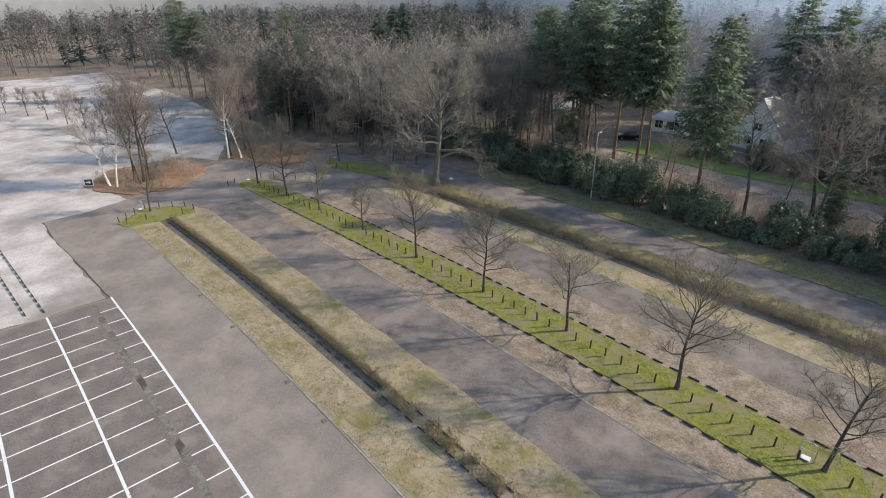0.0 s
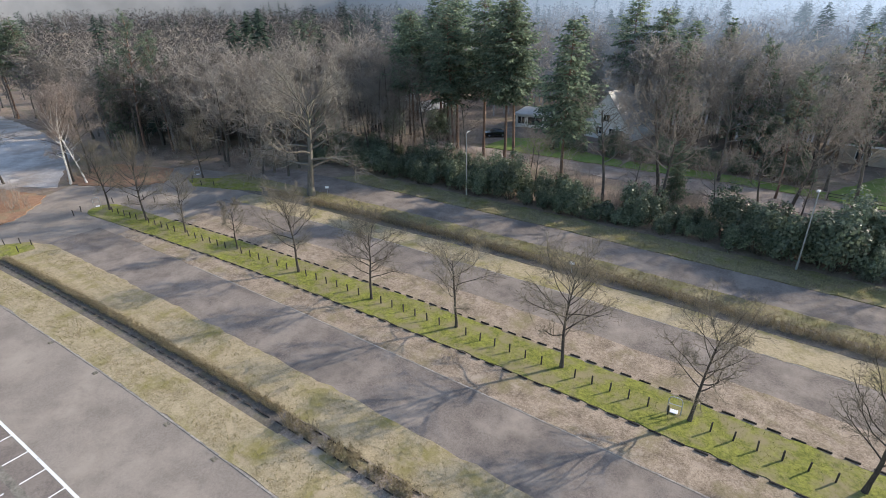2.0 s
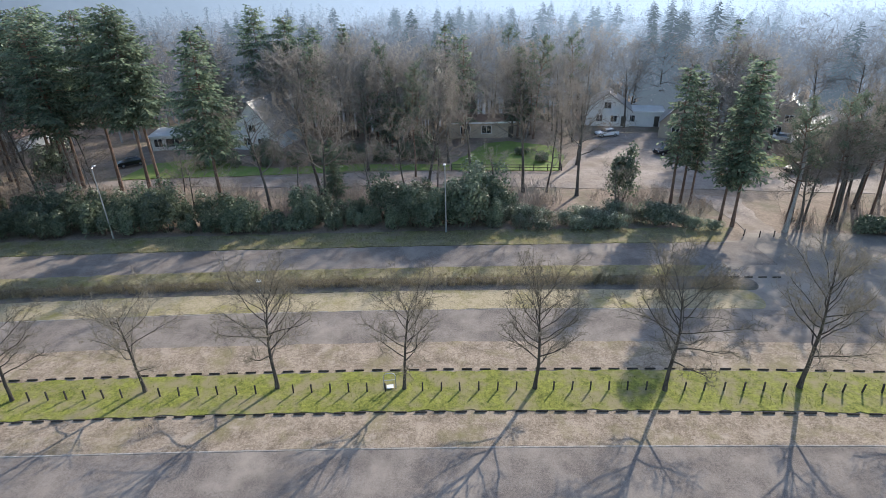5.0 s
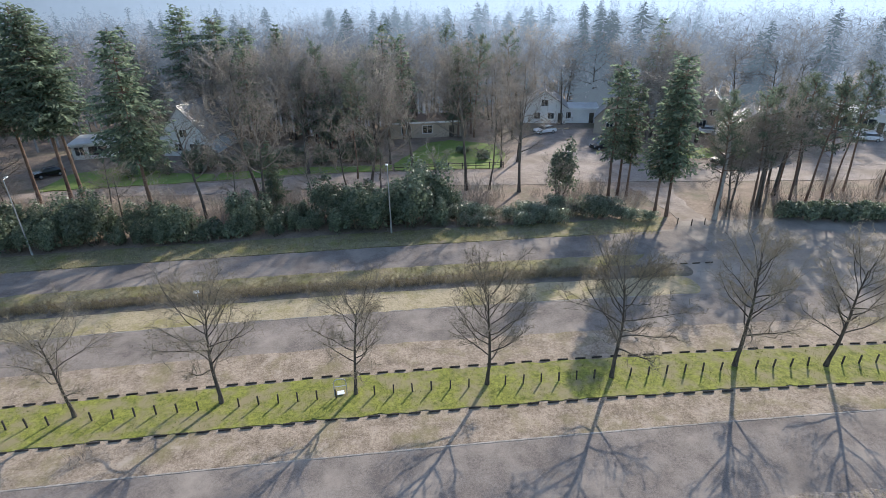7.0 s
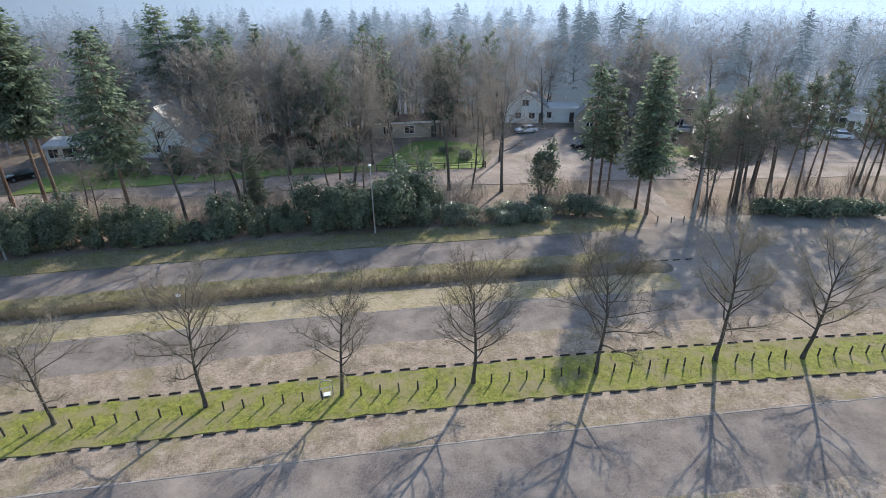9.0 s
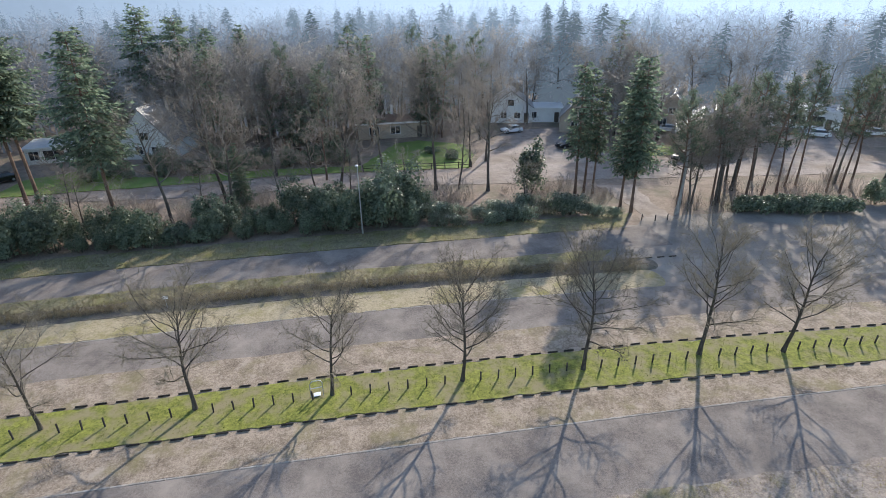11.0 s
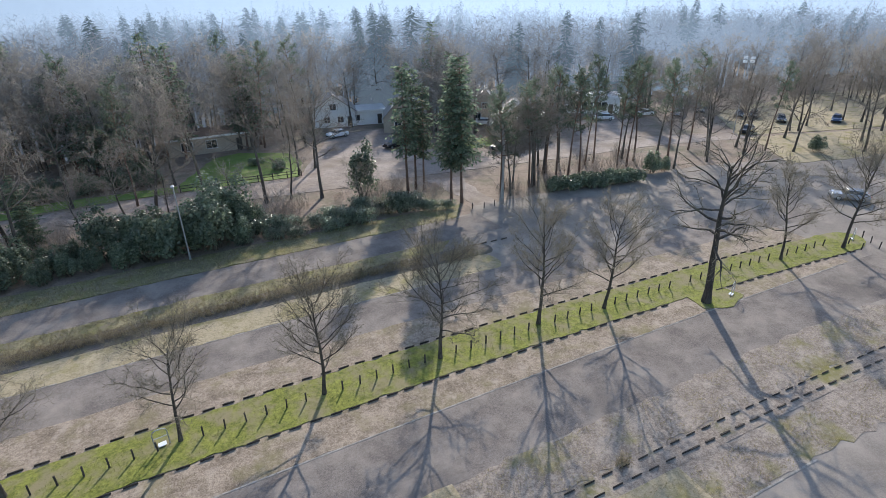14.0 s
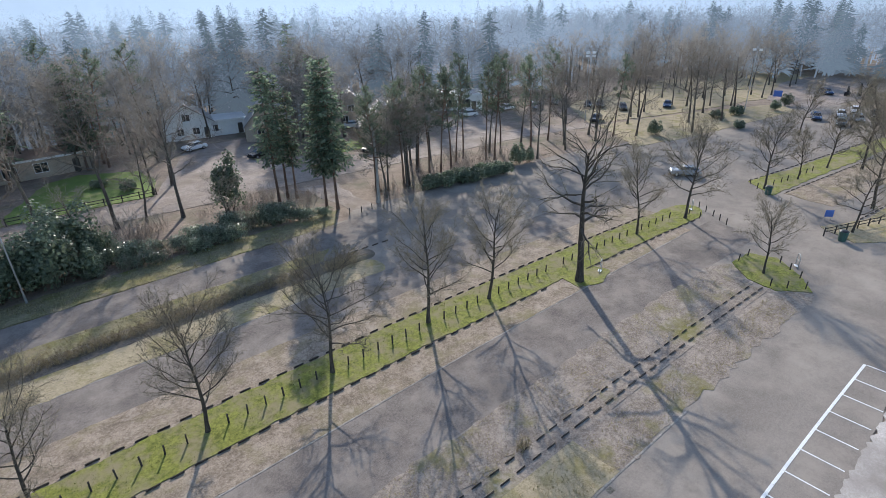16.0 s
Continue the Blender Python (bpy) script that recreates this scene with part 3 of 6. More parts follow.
def bare_tree(name, seed, height, clear, spread, r0, limbs=13, subs=7, fine=6, twigs=4, lift=0.10, droop=0.0, bark=None, twig=None, leader=True, twig_w=0.022, lean=0.03, rise=0.22, open_up=0.4, wob=0.20):
    """A leafless broadleaf tree: trunk, limbs, branches and twigs, in two parts."""
    rng = random.Random(seed)
    t, c, limb_list = Builder(), Builder(), []
    pts, rad = grow(rng, Vector((0, 0, -0.15)), Vector((rng.uniform(-lean, lean), rng.uniform(-lean, lean), 1)), height * (0.76 if leader else 0.62), r0, 9, 0.075, 0.05)
    rad = [r0 * (1.35 if i == 0 else 1 - 0.085 * i) for i in range(len(pts))]
    t.limb(pts, rad, 8)
    f0 = clear / (height * (0.76 if leader else 0.62))
    spin = rng.uniform(0, 6.28)
    for i in range(limbs):
        f = f0 + (0.98 - f0) * (i / (limbs - 1)) ** 0.85
        p, d = along(pts, f)
        spin += 2.4 + rng.uniform(-0.5, 0.5)
        up = open_up + 1.0 * (f - f0) / (1 - f0) + rng.uniform(-0.15, 0.2) - droop
        out = Vector((math.cos(spin), math.sin(spin), up)).normalized()
        ln = spread * (0.68 + 0.42 * math.sin(math.pi * (0.12 + 0.75 * (f - f0) / (1 - f0)))) * rng.uniform(0.8, 1.12)
        r = r0 * (0.42 - 0.25 * (f - f0) / (1 - f0))
        lp, lr = grow(rng, p, out, ln, r, 5, wob, lift)
        lb = Builder()
        lb.limb(lp, lr, 5)
        limb_list.append(lb)
        for j in range(subs):
            g = 0.22 + 0.78 * (j + rng.random()) / subs
            q, e = along(lp, min(g, 0.99))
            e2 = (e + rnd_dir(rng) * 0.85 + Vector((0, 0, rise))).normalized()
            l2 = ln * (0.62 - 0.3 * g) * rng.uniform(0.7, 1.2)
            sp, sr = grow(rng, q, e2, l2, r * 0.36, 3, 0.2, lift)
            c.limb(sp, sr, 3)
            for k in range(fine):
                h = 0.15 + 0.85 * (k + rng.random()) / fine
                s, e = along(sp, min(h, 0.99))
                e3 = (e * 0.7 + rnd_dir(rng) * 0.95 + Vector((0, 0, rise * 0.6 - droop * 0.8))).normalized()
                l3 = l2 * rng.uniform(0.24, 0.46) + 0.14
                w = e3.cross(rnd_dir(rng)).normalized()
                c.blade(s, e3 * l3, twig_w * 1.4, w)
                for _ in range(twigs):
                    y = s + e3 * l3 * rng.uniform(0.2, 0.85)
                    e4 = (e3 * 0.7 + rnd_dir(rng) + Vector((0, 0, 0.05 - droop))).normalized()
                    c.blade(y, e4 * l3 * rng.uniform(0.4, 0.85), twig_w, e4.cross(rnd_dir(rng)).normalized())
    return t, c, limb_list


def join(a, b):
    """Adds the mesh of b to a."""
    n = len(a.v)
    a.v += b.v
    a.f += [tuple(i + n for i in q) for q in b.f]


def plant(name, builders, names, mats, label, category, group="", limbs_apart=True):
    """Turns builders into a thing with parts at the origin; limbs, where given, become parts too."""
    top = tagged(empty(name), label, category, group)
    t, c, limb_list = (*builders, [])[:3]
    for b in limb_list:
        if limbs_apart:
            mesh_object("stem" if names[0] == "stem" else "limb", b.v, b.f, mats[0], top, smooth=True)
        else:
            join(c, b)
    for b, n, m in zip((t, c), names, mats):
        mesh_object(n, b.v, b.f, m, top, smooth=(n == "trunk"))
    return top


def spruce(seed, height, base, radius, r0, whorl=0.55, per=7, ragged=0.25, blunt=0.7):
    """A conifer: whorls of sagging boughs, each with side shoots that carry short needle sprays."""
    rng = random.Random(seed)
    t, c = Builder(), Builder()
    pts, rad = grow(rng, Vector((0, 0, -0.15)), Vector((0, 0, 1)), height, r0, 8, 0.02, 0.1)
    rad = [r0 * (1.3 if i == 0 else 1 - 0.115 * i) for i in range(len(pts))]
    t.limb(pts, rad, 7)
    z = base
    while z < height * 0.985:
        f = (z - base) / (height - base)
        reach = radius * ((1 - f) ** blunt) * (0.6 + 0.4 * min(1, f * 6)) * (0.92 + 0.12 * math.sin(z * 1.3 + seed)) + 0.35
        n = max(4, int(per * (1 - 0.35 * f)))
        a0 = rng.uniform(0, 6.28)
        for k in range(n):
            if rng.random() < 0.1:
                continue
            a = a0 + 6.28 * k / n + rng.uniform(-0.35, 0.35)
            ln = reach * rng.uniform(1 - ragged, 1 + ragged * 0.7)
            p0, _ = along(pts, min((z + rng.uniform(-0.45, 0.45)) / height, 0.999))
            out = Vector((math.cos(a), math.sin(a), 0.42 * f - 0.22))
            bp, br = grow(rng, p0, out.normalized(), ln, 0.04, 4, 0.08, 0.015)
            t.limb(bp, br, 3)
            m = max(3, int(ln / 0.5))
            for j in range(m):
                g = 0.12 + 0.88 * (j + rng.random()) / m
                q, e = along(bp, min(g, 0.99))
                for sd in (-1, 1):
                    side = Vector((-e.y, e.x, 0)).normalized() * sd
                    d = (e * rng.uniform(0.4, 0.9) + side * rng.uniform(0.5, 1.0) + Vector((0, 0, rng.uniform(-0.55, 0.05)))).normalized()
                    l2 = (0.2 + min(1.4, 0.36 * ln) * (1.05 - 0.7 * g)) * rng.uniform(0.75, 1.2)
                    nl = max(1, int(l2 / 0.36))
                    for i in range(nl):
                        w = (d + rnd_dir(rng) * 0.4 + Vector((0, 0, -0.12))).normalized()
                        c.leaf(q + d * l2 * i / nl, w * rng.uniform(0.45, 0.8), w.cross(rnd_dir(rng)).normalized() * rng.uniform(0.09, 0.17))
        z += whorl * rng.uniform(0.75, 1.25) * (1 - 0.3 * f)
    return t, c


def pine(seed, height, crown, radius, r0, boughs=22, clumps=7, needles=26):
    """A tall pine: bare trunk and loose clumps of needles on crooked boughs."""
    rng = random.Random(seed)
    t, c = Builder(), Builder()
    pts, rad = grow(rng, Vector((0, 0, -0.15)), Vector((0, 0, 1)), height, r0, 9, 0.06, 0.08)
    rad = [r0 * (1.25 if i == 0 else 1 - 0.09 * i) for i in range(len(pts))]
    t.limb(pts, rad, 7)
    for i in range(boughs):
        f = crown + (0.99 - crown) * i / (boughs - 1)
        p, _ = along(pts, f)
        a = i * 2.4 + rng.uniform(-0.4, 0.4)
        g = (f - crown) / (1 - crown)
        ln = radius * (0.55 + 0.6 * math.sin(math.pi * min(1, g * 0.8 + 0.25))) * rng.uniform(0.6, 1.1)
        lp, lr = grow(rng, p, Vector((math.cos(a), math.sin(a), 0.3 + 0.5 * g)).normalized(), ln, 0.07, 4, 0.22, 0.05)
        t.limb(lp, lr, 4)
        for j in range(clumps):
            q, e = along(lp, min(0.99, 0.35 + 0.65 * (j + rng.random()) / clumps))
            q = q + rnd_dir(rng) * 0.3
            for _ in range(needles):
                d = (rnd_dir(rng) + Vector((0, 0, 0.25))).normalized()
                c.leaf(q + d * 0.1, d * rng.uniform(0.25, 0.6), d.cross(rnd_dir(rng)).normalized() * rng.uniform(0.03, 0.06))
    return t, c


def light_tree(seed, height, blades, width, reach):
    """A far-off leafless tree: trunk and a loose crown of coarse twigs."""
    rng = random.Random(seed)
    b = Builder()
    pts, rad = grow(rng, Vector((0, 0, -0.2)), Vector((0, 0, 1)), height * 0.8, 0.2, 3, 0.06, 0.05)
    b.limb(pts, rad, 4)
    for i in range(7):
        p, _ = along(pts, 0.3 + 0.09 * i)
        lp, lr = grow(rng, p, Vector((math.cos(i * 2.4), math.sin(i * 2.4), 0.9)).normalized(), height * 0.3, 0.07, 2, 0.15, 0.1)
        b.limb(lp, lr, 3)
    for _ in range(blades):
        d = rnd_dir(rng)
        k = rng.random() ** 0.45
        p = Vector((d.x * k * height * 0.29, d.y * k * height * 0.29, height * (0.62 + 0.36 * d.z * k)))
        e = (Vector((d.x, d.y, 0.3 + 0.4 * d.z)) * 0.6 + rnd_dir(rng)).normalized()
        b.blade(p, e * height * reach * rng.uniform(0.5, 1.2), width * rng.uniform(0.6, 1.3), e.cross(rnd_dir(rng)).normalized())
    return b


def light_conifer(seed, height, radius, sprays):
    """A far-off conifer: coarse overlapping boughs round a trunk."""
    rng = random.Random(seed)
    b = Builder()
    b.limb([Vector((0, 0, -0.2)), Vector((0, 0, height * 0.97))], [0.25, 0.04], 4)
    for i in range(sprays):
        f = (i / sprays) ** 1.25
        z = height * (0.12 + 0.87 * f)
        r = radius * (1 - f) ** 0.6 * rng.uniform(0.55, 1.2) * (0.8 + 0.3 * math.sin(f * 17 + seed)) + 0.25
        a = i * 2.4 + rng.uniform(-0.5, 0.5)
        d = Vector((math.cos(a), math.sin(a), rng.uniform(-0.45, -0.05)))
        b.leaf(Vector((d.x, d.y, 0)) * r * 0.12 + Vector((0, 0, z)), d * r, Vector((-d.y, d.x, rng.uniform(-0.4, 0.4))) * (0.11 * r + 0.12))
    return b


def bush(seed, rx, ry, rz, leaves=1500, size=0.2, flat=0.3):
    """An evergreen shrub: stems, and a lumpy crown of separate leaves."""
    rng = random.Random(seed)
    stems, c = [], Builder()
    lumps = [(Vector((rng.uniform(-0.6, 0.6) * rx, rng.uniform(-0.6, 0.6) * ry, rz * rng.uniform(0.3, 0.72))), rng.uniform(0.3, 0.5)) for _ in range(11)]
    for ce, k in lumps:
        pts, rad = grow(rng, Vector((ce.x * 0.3, ce.y * 0.3, -0.1)), (ce - Vector((ce.x * 0.3, ce.y * 0.3, 0))).normalized(), ce.length * 0.95, 0.05, 3, 0.12, 0.03)
        stems.append(Builder())
        stems[-1].limb(pts, rad, 4)
    for i in range(leaves):
        ce, k = lumps[rng.randrange(len(lumps))]
        d = rnd_dir(rng)
        if d.z < -0.5:
            d.z = -d.z
        q = ce + Vector((d.x * rx * k, d.y * ry * k, d.z * rz * k)) * rng.uniform(0.72, 1.08)
        if q.z < 0.03:
            q.z = 0.05 + rng.random() * 0.2
        n = (d + rnd_dir(rng) * 0.6).normalized()
        a = n.cross(rnd_dir(rng)).normalized()
        ln = size * rng.uniform(0.6, 1.35)
        c.leaf(q, a * ln, n.cross(a) * ln * flat)
    return stems[0], c, stems[1:]


def scrub(seed, w, d, h, stems=60, twig=0.016):
    """A leafless thicket of upright shoots."""
    rng = random.Random(seed)
    s, c = Builder(), Builder()
    for i in range(stems):
        p = Vector((rng.uniform(-w, w), rng.uniform(-d, d), -0.05))
        pts, rad = grow(rng, p, (Vector((0, 0, 1)) + rnd_dir(rng) * 0.4).normalized(), h * rng.uniform(0.55, 1.1), 0.02, 3, 0.18, 0.05)
        s.limb(pts, rad, 3)
        for k in range(9):
            q, e = along(pts, rng.uniform(0.2, 0.98))
            e2 = (e + rnd_dir(rng) * 0.9).normalized()
            ln = h * rng.uniform(0.15, 0.4)
            c.blade(q, e2 * ln, twig, e2.cross(rnd_dir(rng)).normalized())
            e3 = (e2 + rnd_dir(rng) * 0.9).normalized()
            c.blade(q + e2 * ln * 0.5, e3 * ln * 0.6, twig * 0.8, e3.cross(rnd_dir(rng)).normalized())
    return s, c


def snag(x, y, height, r0, turn):
    """A dead standing trunk with a broken top and a few stubs of limbs."""
    r = random.Random(91)
    top = tagged(empty("dead_trunk", x, y, -0.06, turn), "grey dead standing trunk with a broken top", "tree trunk")
    t = Builder()
    pts, _ = grow(r, Vector((0, 0, -0.2)), Vector((0.04, 0, 1)), height, r0, 8, 0.03, 0.05)
    t.limb(pts, [r0 * (1.3 if i == 0 else 1 - 0.06 * i) for i in range(9)], 9)
    mesh_object("trunk", t.v, t.f, M_SNAG, top, smooth=True)
    for i in range(5):
        b = Builder()
        q, _ = along(pts, 0.5 + 0.1 * i)
        lp, lr = grow(r, q, Vector((math.cos(i * 2.4), math.sin(i * 2.4), 0.7)).normalized(), r.uniform(0.6, 1.6), 0.05, 3, 0.2, 0.05)
        b.limb(lp, lr, 5)
        mesh_object("stub", b.v, b.f, M_SNAG, top, smooth=True)


def scatter(name, builders, places, material, label, category):
    """Many copies of a few plants joined into one mesh, for what nobody could count. places: x, y, z, turn, scale, kind."""
    arrs = [b.arrays() for b in builders]
    V, F, off = [], [], 0
    for x, y, z, turn, sc, kind in places:
        v, f = arrs[kind]
        c, s = math.cos(turn), math.sin(turn)
        V.append(np.stack([(v[:, 0] * c - v[:, 1] * s) * sc + x, (v[:, 0] * s + v[:, 1] * c) * sc + y, v[:, 2] * sc + z], 1))
        F += [tuple(i + off for i in q) for q in f]
        off += len(v)
    ob = mesh_object(name, np.concatenate(V).tolist(), F, material)
    return tagged(ob, label, category, kind="stuff")


# ---------------------------------------------------------------- trees of the parking lot
rng = random.Random(7)
STREET_LABEL = "leafless young street tree with a slim dark trunk"
street = [plant("street_tree", bare_tree("a", 11 + i, h, cl, sp * 0.94, r, limbs + 2, 9, 8, 4, lift * 0.6, twig_w=0.017, rise=0.15, open_up=0.28, wob=0.27), ("trunk", "crown"), (M_BARK, M_YOUNGTWIG), STREET_LABEL, "tree", "trees on the green strip")
          for i, (h, cl, sp, r, limbs, lift) in enumerate([(9.4, 2.3, 3.4, 0.135, 16, 0.09), (9.6, 2.5, 3.9, 0.145, 18, 0.09), (8.8, 2.2, 3.5, 0.13, 12, 0.08), (11.0, 2.4, 3.7, 0.15, 19, 0.13), (7.4, 2.0, 1.9, 0.10, 12, 0.14), (11.2, 2.8, 3.7, 0.16, 17, 0.17)])]
SIZES = [9.4, 9.6, 8.8, 11.0, 7.4, 11.2]
placed = set()


def put_tree(pool, sizes, kind, x, y, height, turn, label="", z=0.05):
    """Places one of a pool of trees: the first use moves it, the later ones copy it."""
    s = height / sizes[kind]
    m = pose(x, y, z, 0, 0, turn)
    key = pool[kind]
    if key.name not in placed:
        placed.add(key.name)
        key.matrix_world = m @ Matrix.Scale(s, 4)
        ob = key
    else:
        ob = copy_thing(key, m)
        ob.scale = (s, s, s)
    if label:
        ob["label"] = label
    return ob


for x, y, h, k in [(-75.2, 27.1, 9.8, 5), (-67.3, 28.0, 10.4, 3), (-59.5, 28.7, 7.6, 2), (-50.2, 29.4, 6.6, 4), (-40.3, 29.7, 9.4, 0), (-30.6, 30.0, 8.7, 1),
                   (-21.6, 30.7, 8.7, 2), (-12.2, 30.8, 9.8, 1), (-3.15, 30.5, 9.0, 0), (6.0, 30.3, 10.6, 3), (14.9, 29.85, 10.2, 1), (24.2, 29.9, 11.6, 5), (30.6, 29.0, 11.0, 3),
                   (52.6, 27.0, 10.2, 5), (60.8, 25.4, 11.4, 1), (52.7, 13.9, 7.6, 0), (-73.8, 12.1, 8.0, 5), (-77.4, 41.9, 8.8, 1),
                   (78.2, 22.7, 10.5, 0), (85.6, 20.9, 8.0, 4), (94.3, 19.6, 9.0, 0), (69.6, 10.7, 9.0, 2), (79.6, 10.9, 14, 3), (97.1, 15.9, 12, 1), (108, 17.6, 10, 0), (120, 15, 11, 1), (113, 29, 10, 5), (126, 24, 11, 0)]:
    put_tree(street, SIZES, k, x, y, h, rng.uniform(0, 360))
for x, y in [(-170.1, 2.8), (-161.7, 6.6), (-152.8, 9.6), (-143.8, 12.3), (-136, 14.6), (-128, 17)]:
    put_tree(street, SIZES, 4, x, y, 7.0, rng.uniform(0, 360), "small leafless tree at the edge of the gravel field")

big = plant("large_oak", bare_tree("o", 41, 17.0, 4.0, 7.6, 0.5, 22, 10, 7, 5, 0.0, 0.05, leader=True, twig_w=0.03, rise=0.08, open_up=0.2, wob=0.3), ("trunk", "crown"), (M_OAKBARK, M_OAKTWIG), "large spreading bare oak by the hedge", "tree")
big.matrix_world = pose(-57.0, 45.9, 0, 0, 0, 30)
second = plant("large_tree", bare_tree("o", 57, 16.6, 5.6, 4.6, 0.36, 20, 6, 5, 2, -0.02, 0.3, twig_w=0.024, rise=0.0, open_up=0.42, wob=0.42), ("trunk", "crown"), (M_BARK, M_YOUNGTWIG), "old bare tree with thick crooked limbs on a grass pad", "tree")
second.matrix_world = pose(39.1, 25.3, 0.05, 0, 0, 80)
birch = plant("birch_tree", bare_tree("b", 63, 15.5, 4.0, 3.6, 0.17, 15, 8, 6, 5, 0.12, 0.05, lean=0.16), ("trunk", "crown"), (M_BIRCH, M_TWIGRED), "leafless birch with white bark and reddish twigs", "tree", "birches")
birch.matrix_world = pose(-89.0, 10.3, 0.08, 0, -6, 40)
for x, y, t, s, ln in [(-87.6, 11.0, 130, 0.85, 5), (-91.9, 28.9, 210, 1.0, 0), (-90.4, 30.5, 300, 0.85, 3)]:
    o = copy_thing(birch, pose(x, y, 0.06, 0, ln, t))
    o.scale = (s, s, s)
clump = plant("multi_stem_tree", bare_tree("m", 71, 16.0, 5.0, 4.8, 0.17, 17, 9, 7, 4, 0.06, twig_w=0.024, lean=0.1, wob=0.24, rise=0.14), ("trunk", "crown"), (M_BARK, M_TWIGRED), "tall leafless tree with reddish upright twigs", "tree", "reddish trees by the leaf bank")
clump.matrix_world = pose(-87.6, 14.6, 0.05, -5, 6, 0) @ Matrix.Scale(1.05, 4)
for x, y, t, s, la, lb in [(-88.0, 15.6, 100, 1.0, 6, -3), (-87.2, 14.0, 220, 0.9, 2, 9), (-95, 33, 40, 0.95, 0, 0), (-89.0, 13.6, 300, 0.8, -3, -8), (-92.6, 29.6, 170, 0.9, 0, 4)]:
    o = copy_thing(clump, pose(x, y, 0.05, la, lb, t))
    o.scale = (s, s, s)

# ---------------------------------------------------------------- the wood behind the lane
def wood_pool(name, specs, subs, fine, twigs, width, seed, twig):
    return [plant(name, bare_tree("w", seed + i, h, cl, sp, r, limbs, subs, fine, twigs, lift, 0.0, twig_w=width, rise=0.02, open_up=0.22, wob=0.34), ("trunk", "crown"), (M_WOODBARK, twig),
                  "tall leafless woodland tree with a fine brown crown", "tree", "bare trees of the wood", False) for i, (h, cl, sp, r, limbs, lift) in enumerate(specs)]


edge = wood_pool("edge_tree", [(16, 5.5, 5.4, 0.22, 14, 0.03), (15, 5, 5.6, 0.22, 15, 0.02), (18, 7, 5.8, 0.24, 15, 0.04), (13, 4, 4.8, 0.17, 13, 0.03), (17, 6, 6.0, 0.25, 15, 0.05)], 8, 7, 2, 0.03, 101, M_EDGETWIG)
wood = wood_pool("wood_tree", [(16, 5, 5.4, 0.2, 12, 0.03), (15, 4.4, 5.6, 0.2, 12, 0.02), (18, 6.5, 5.8, 0.22, 13, 0.04), (13, 3.4, 4.8, 0.17, 11, 0.03), (17, 5, 6.0, 0.23, 13, 0.05)], 6, 6, 2, 0.055, 131, M_TWIG)
WSIZES = [16, 15, 18, 13, 17]
SPRUCE_LABEL = "tall dark green spruce with drooping boughs"
spruces = [plant("spruce_tree", spruce(201 + i, h, b, r, 0.26, 0.46, 9, rg, bl), ("trunk", "crown"), (M_PINEBARK, M_SPRUCE), SPRUCE_LABEL, "tree", "spruces of the wood")
           for i, (h, b, r, rg, bl) in enumerate([(20, 3.0, 4.2, 0.4, 0.7), (22.6, 9.4, 4.4, 0.5, 0.6), (25, 11.0, 5.4, 0.5, 0.45), (24, 10.4, 5.2, 0.5, 0.5)])]
SSIZES = [20, 22.6, 25, 24]
firs = [plant("fir_tree", spruce(231 + i, 20, 4.5, 4.0 + 0.6 * i, 0.22, 0.85, 7, 0.5), ("trunk", "crown"), (M_PINEBARK, M_SPRUCE), "dark conifer standing among bare woodland trees", "tree", "spruces of the wood") for i in range(2)]
pines = [plant("pine_tree", pine(301 + i, h, c, r, 0.17, 18, 6, 18), ("trunk", "crown"), (M_PINEBARK, M_PINE), "slender pine with a bare trunk and loose green crown", "tree", "pines of the wood")
         for i, (h, c, r) in enumerate([(17, 0.5, 2.6), (15, 0.45, 3.0)])]
PSIZES = [17, 15]

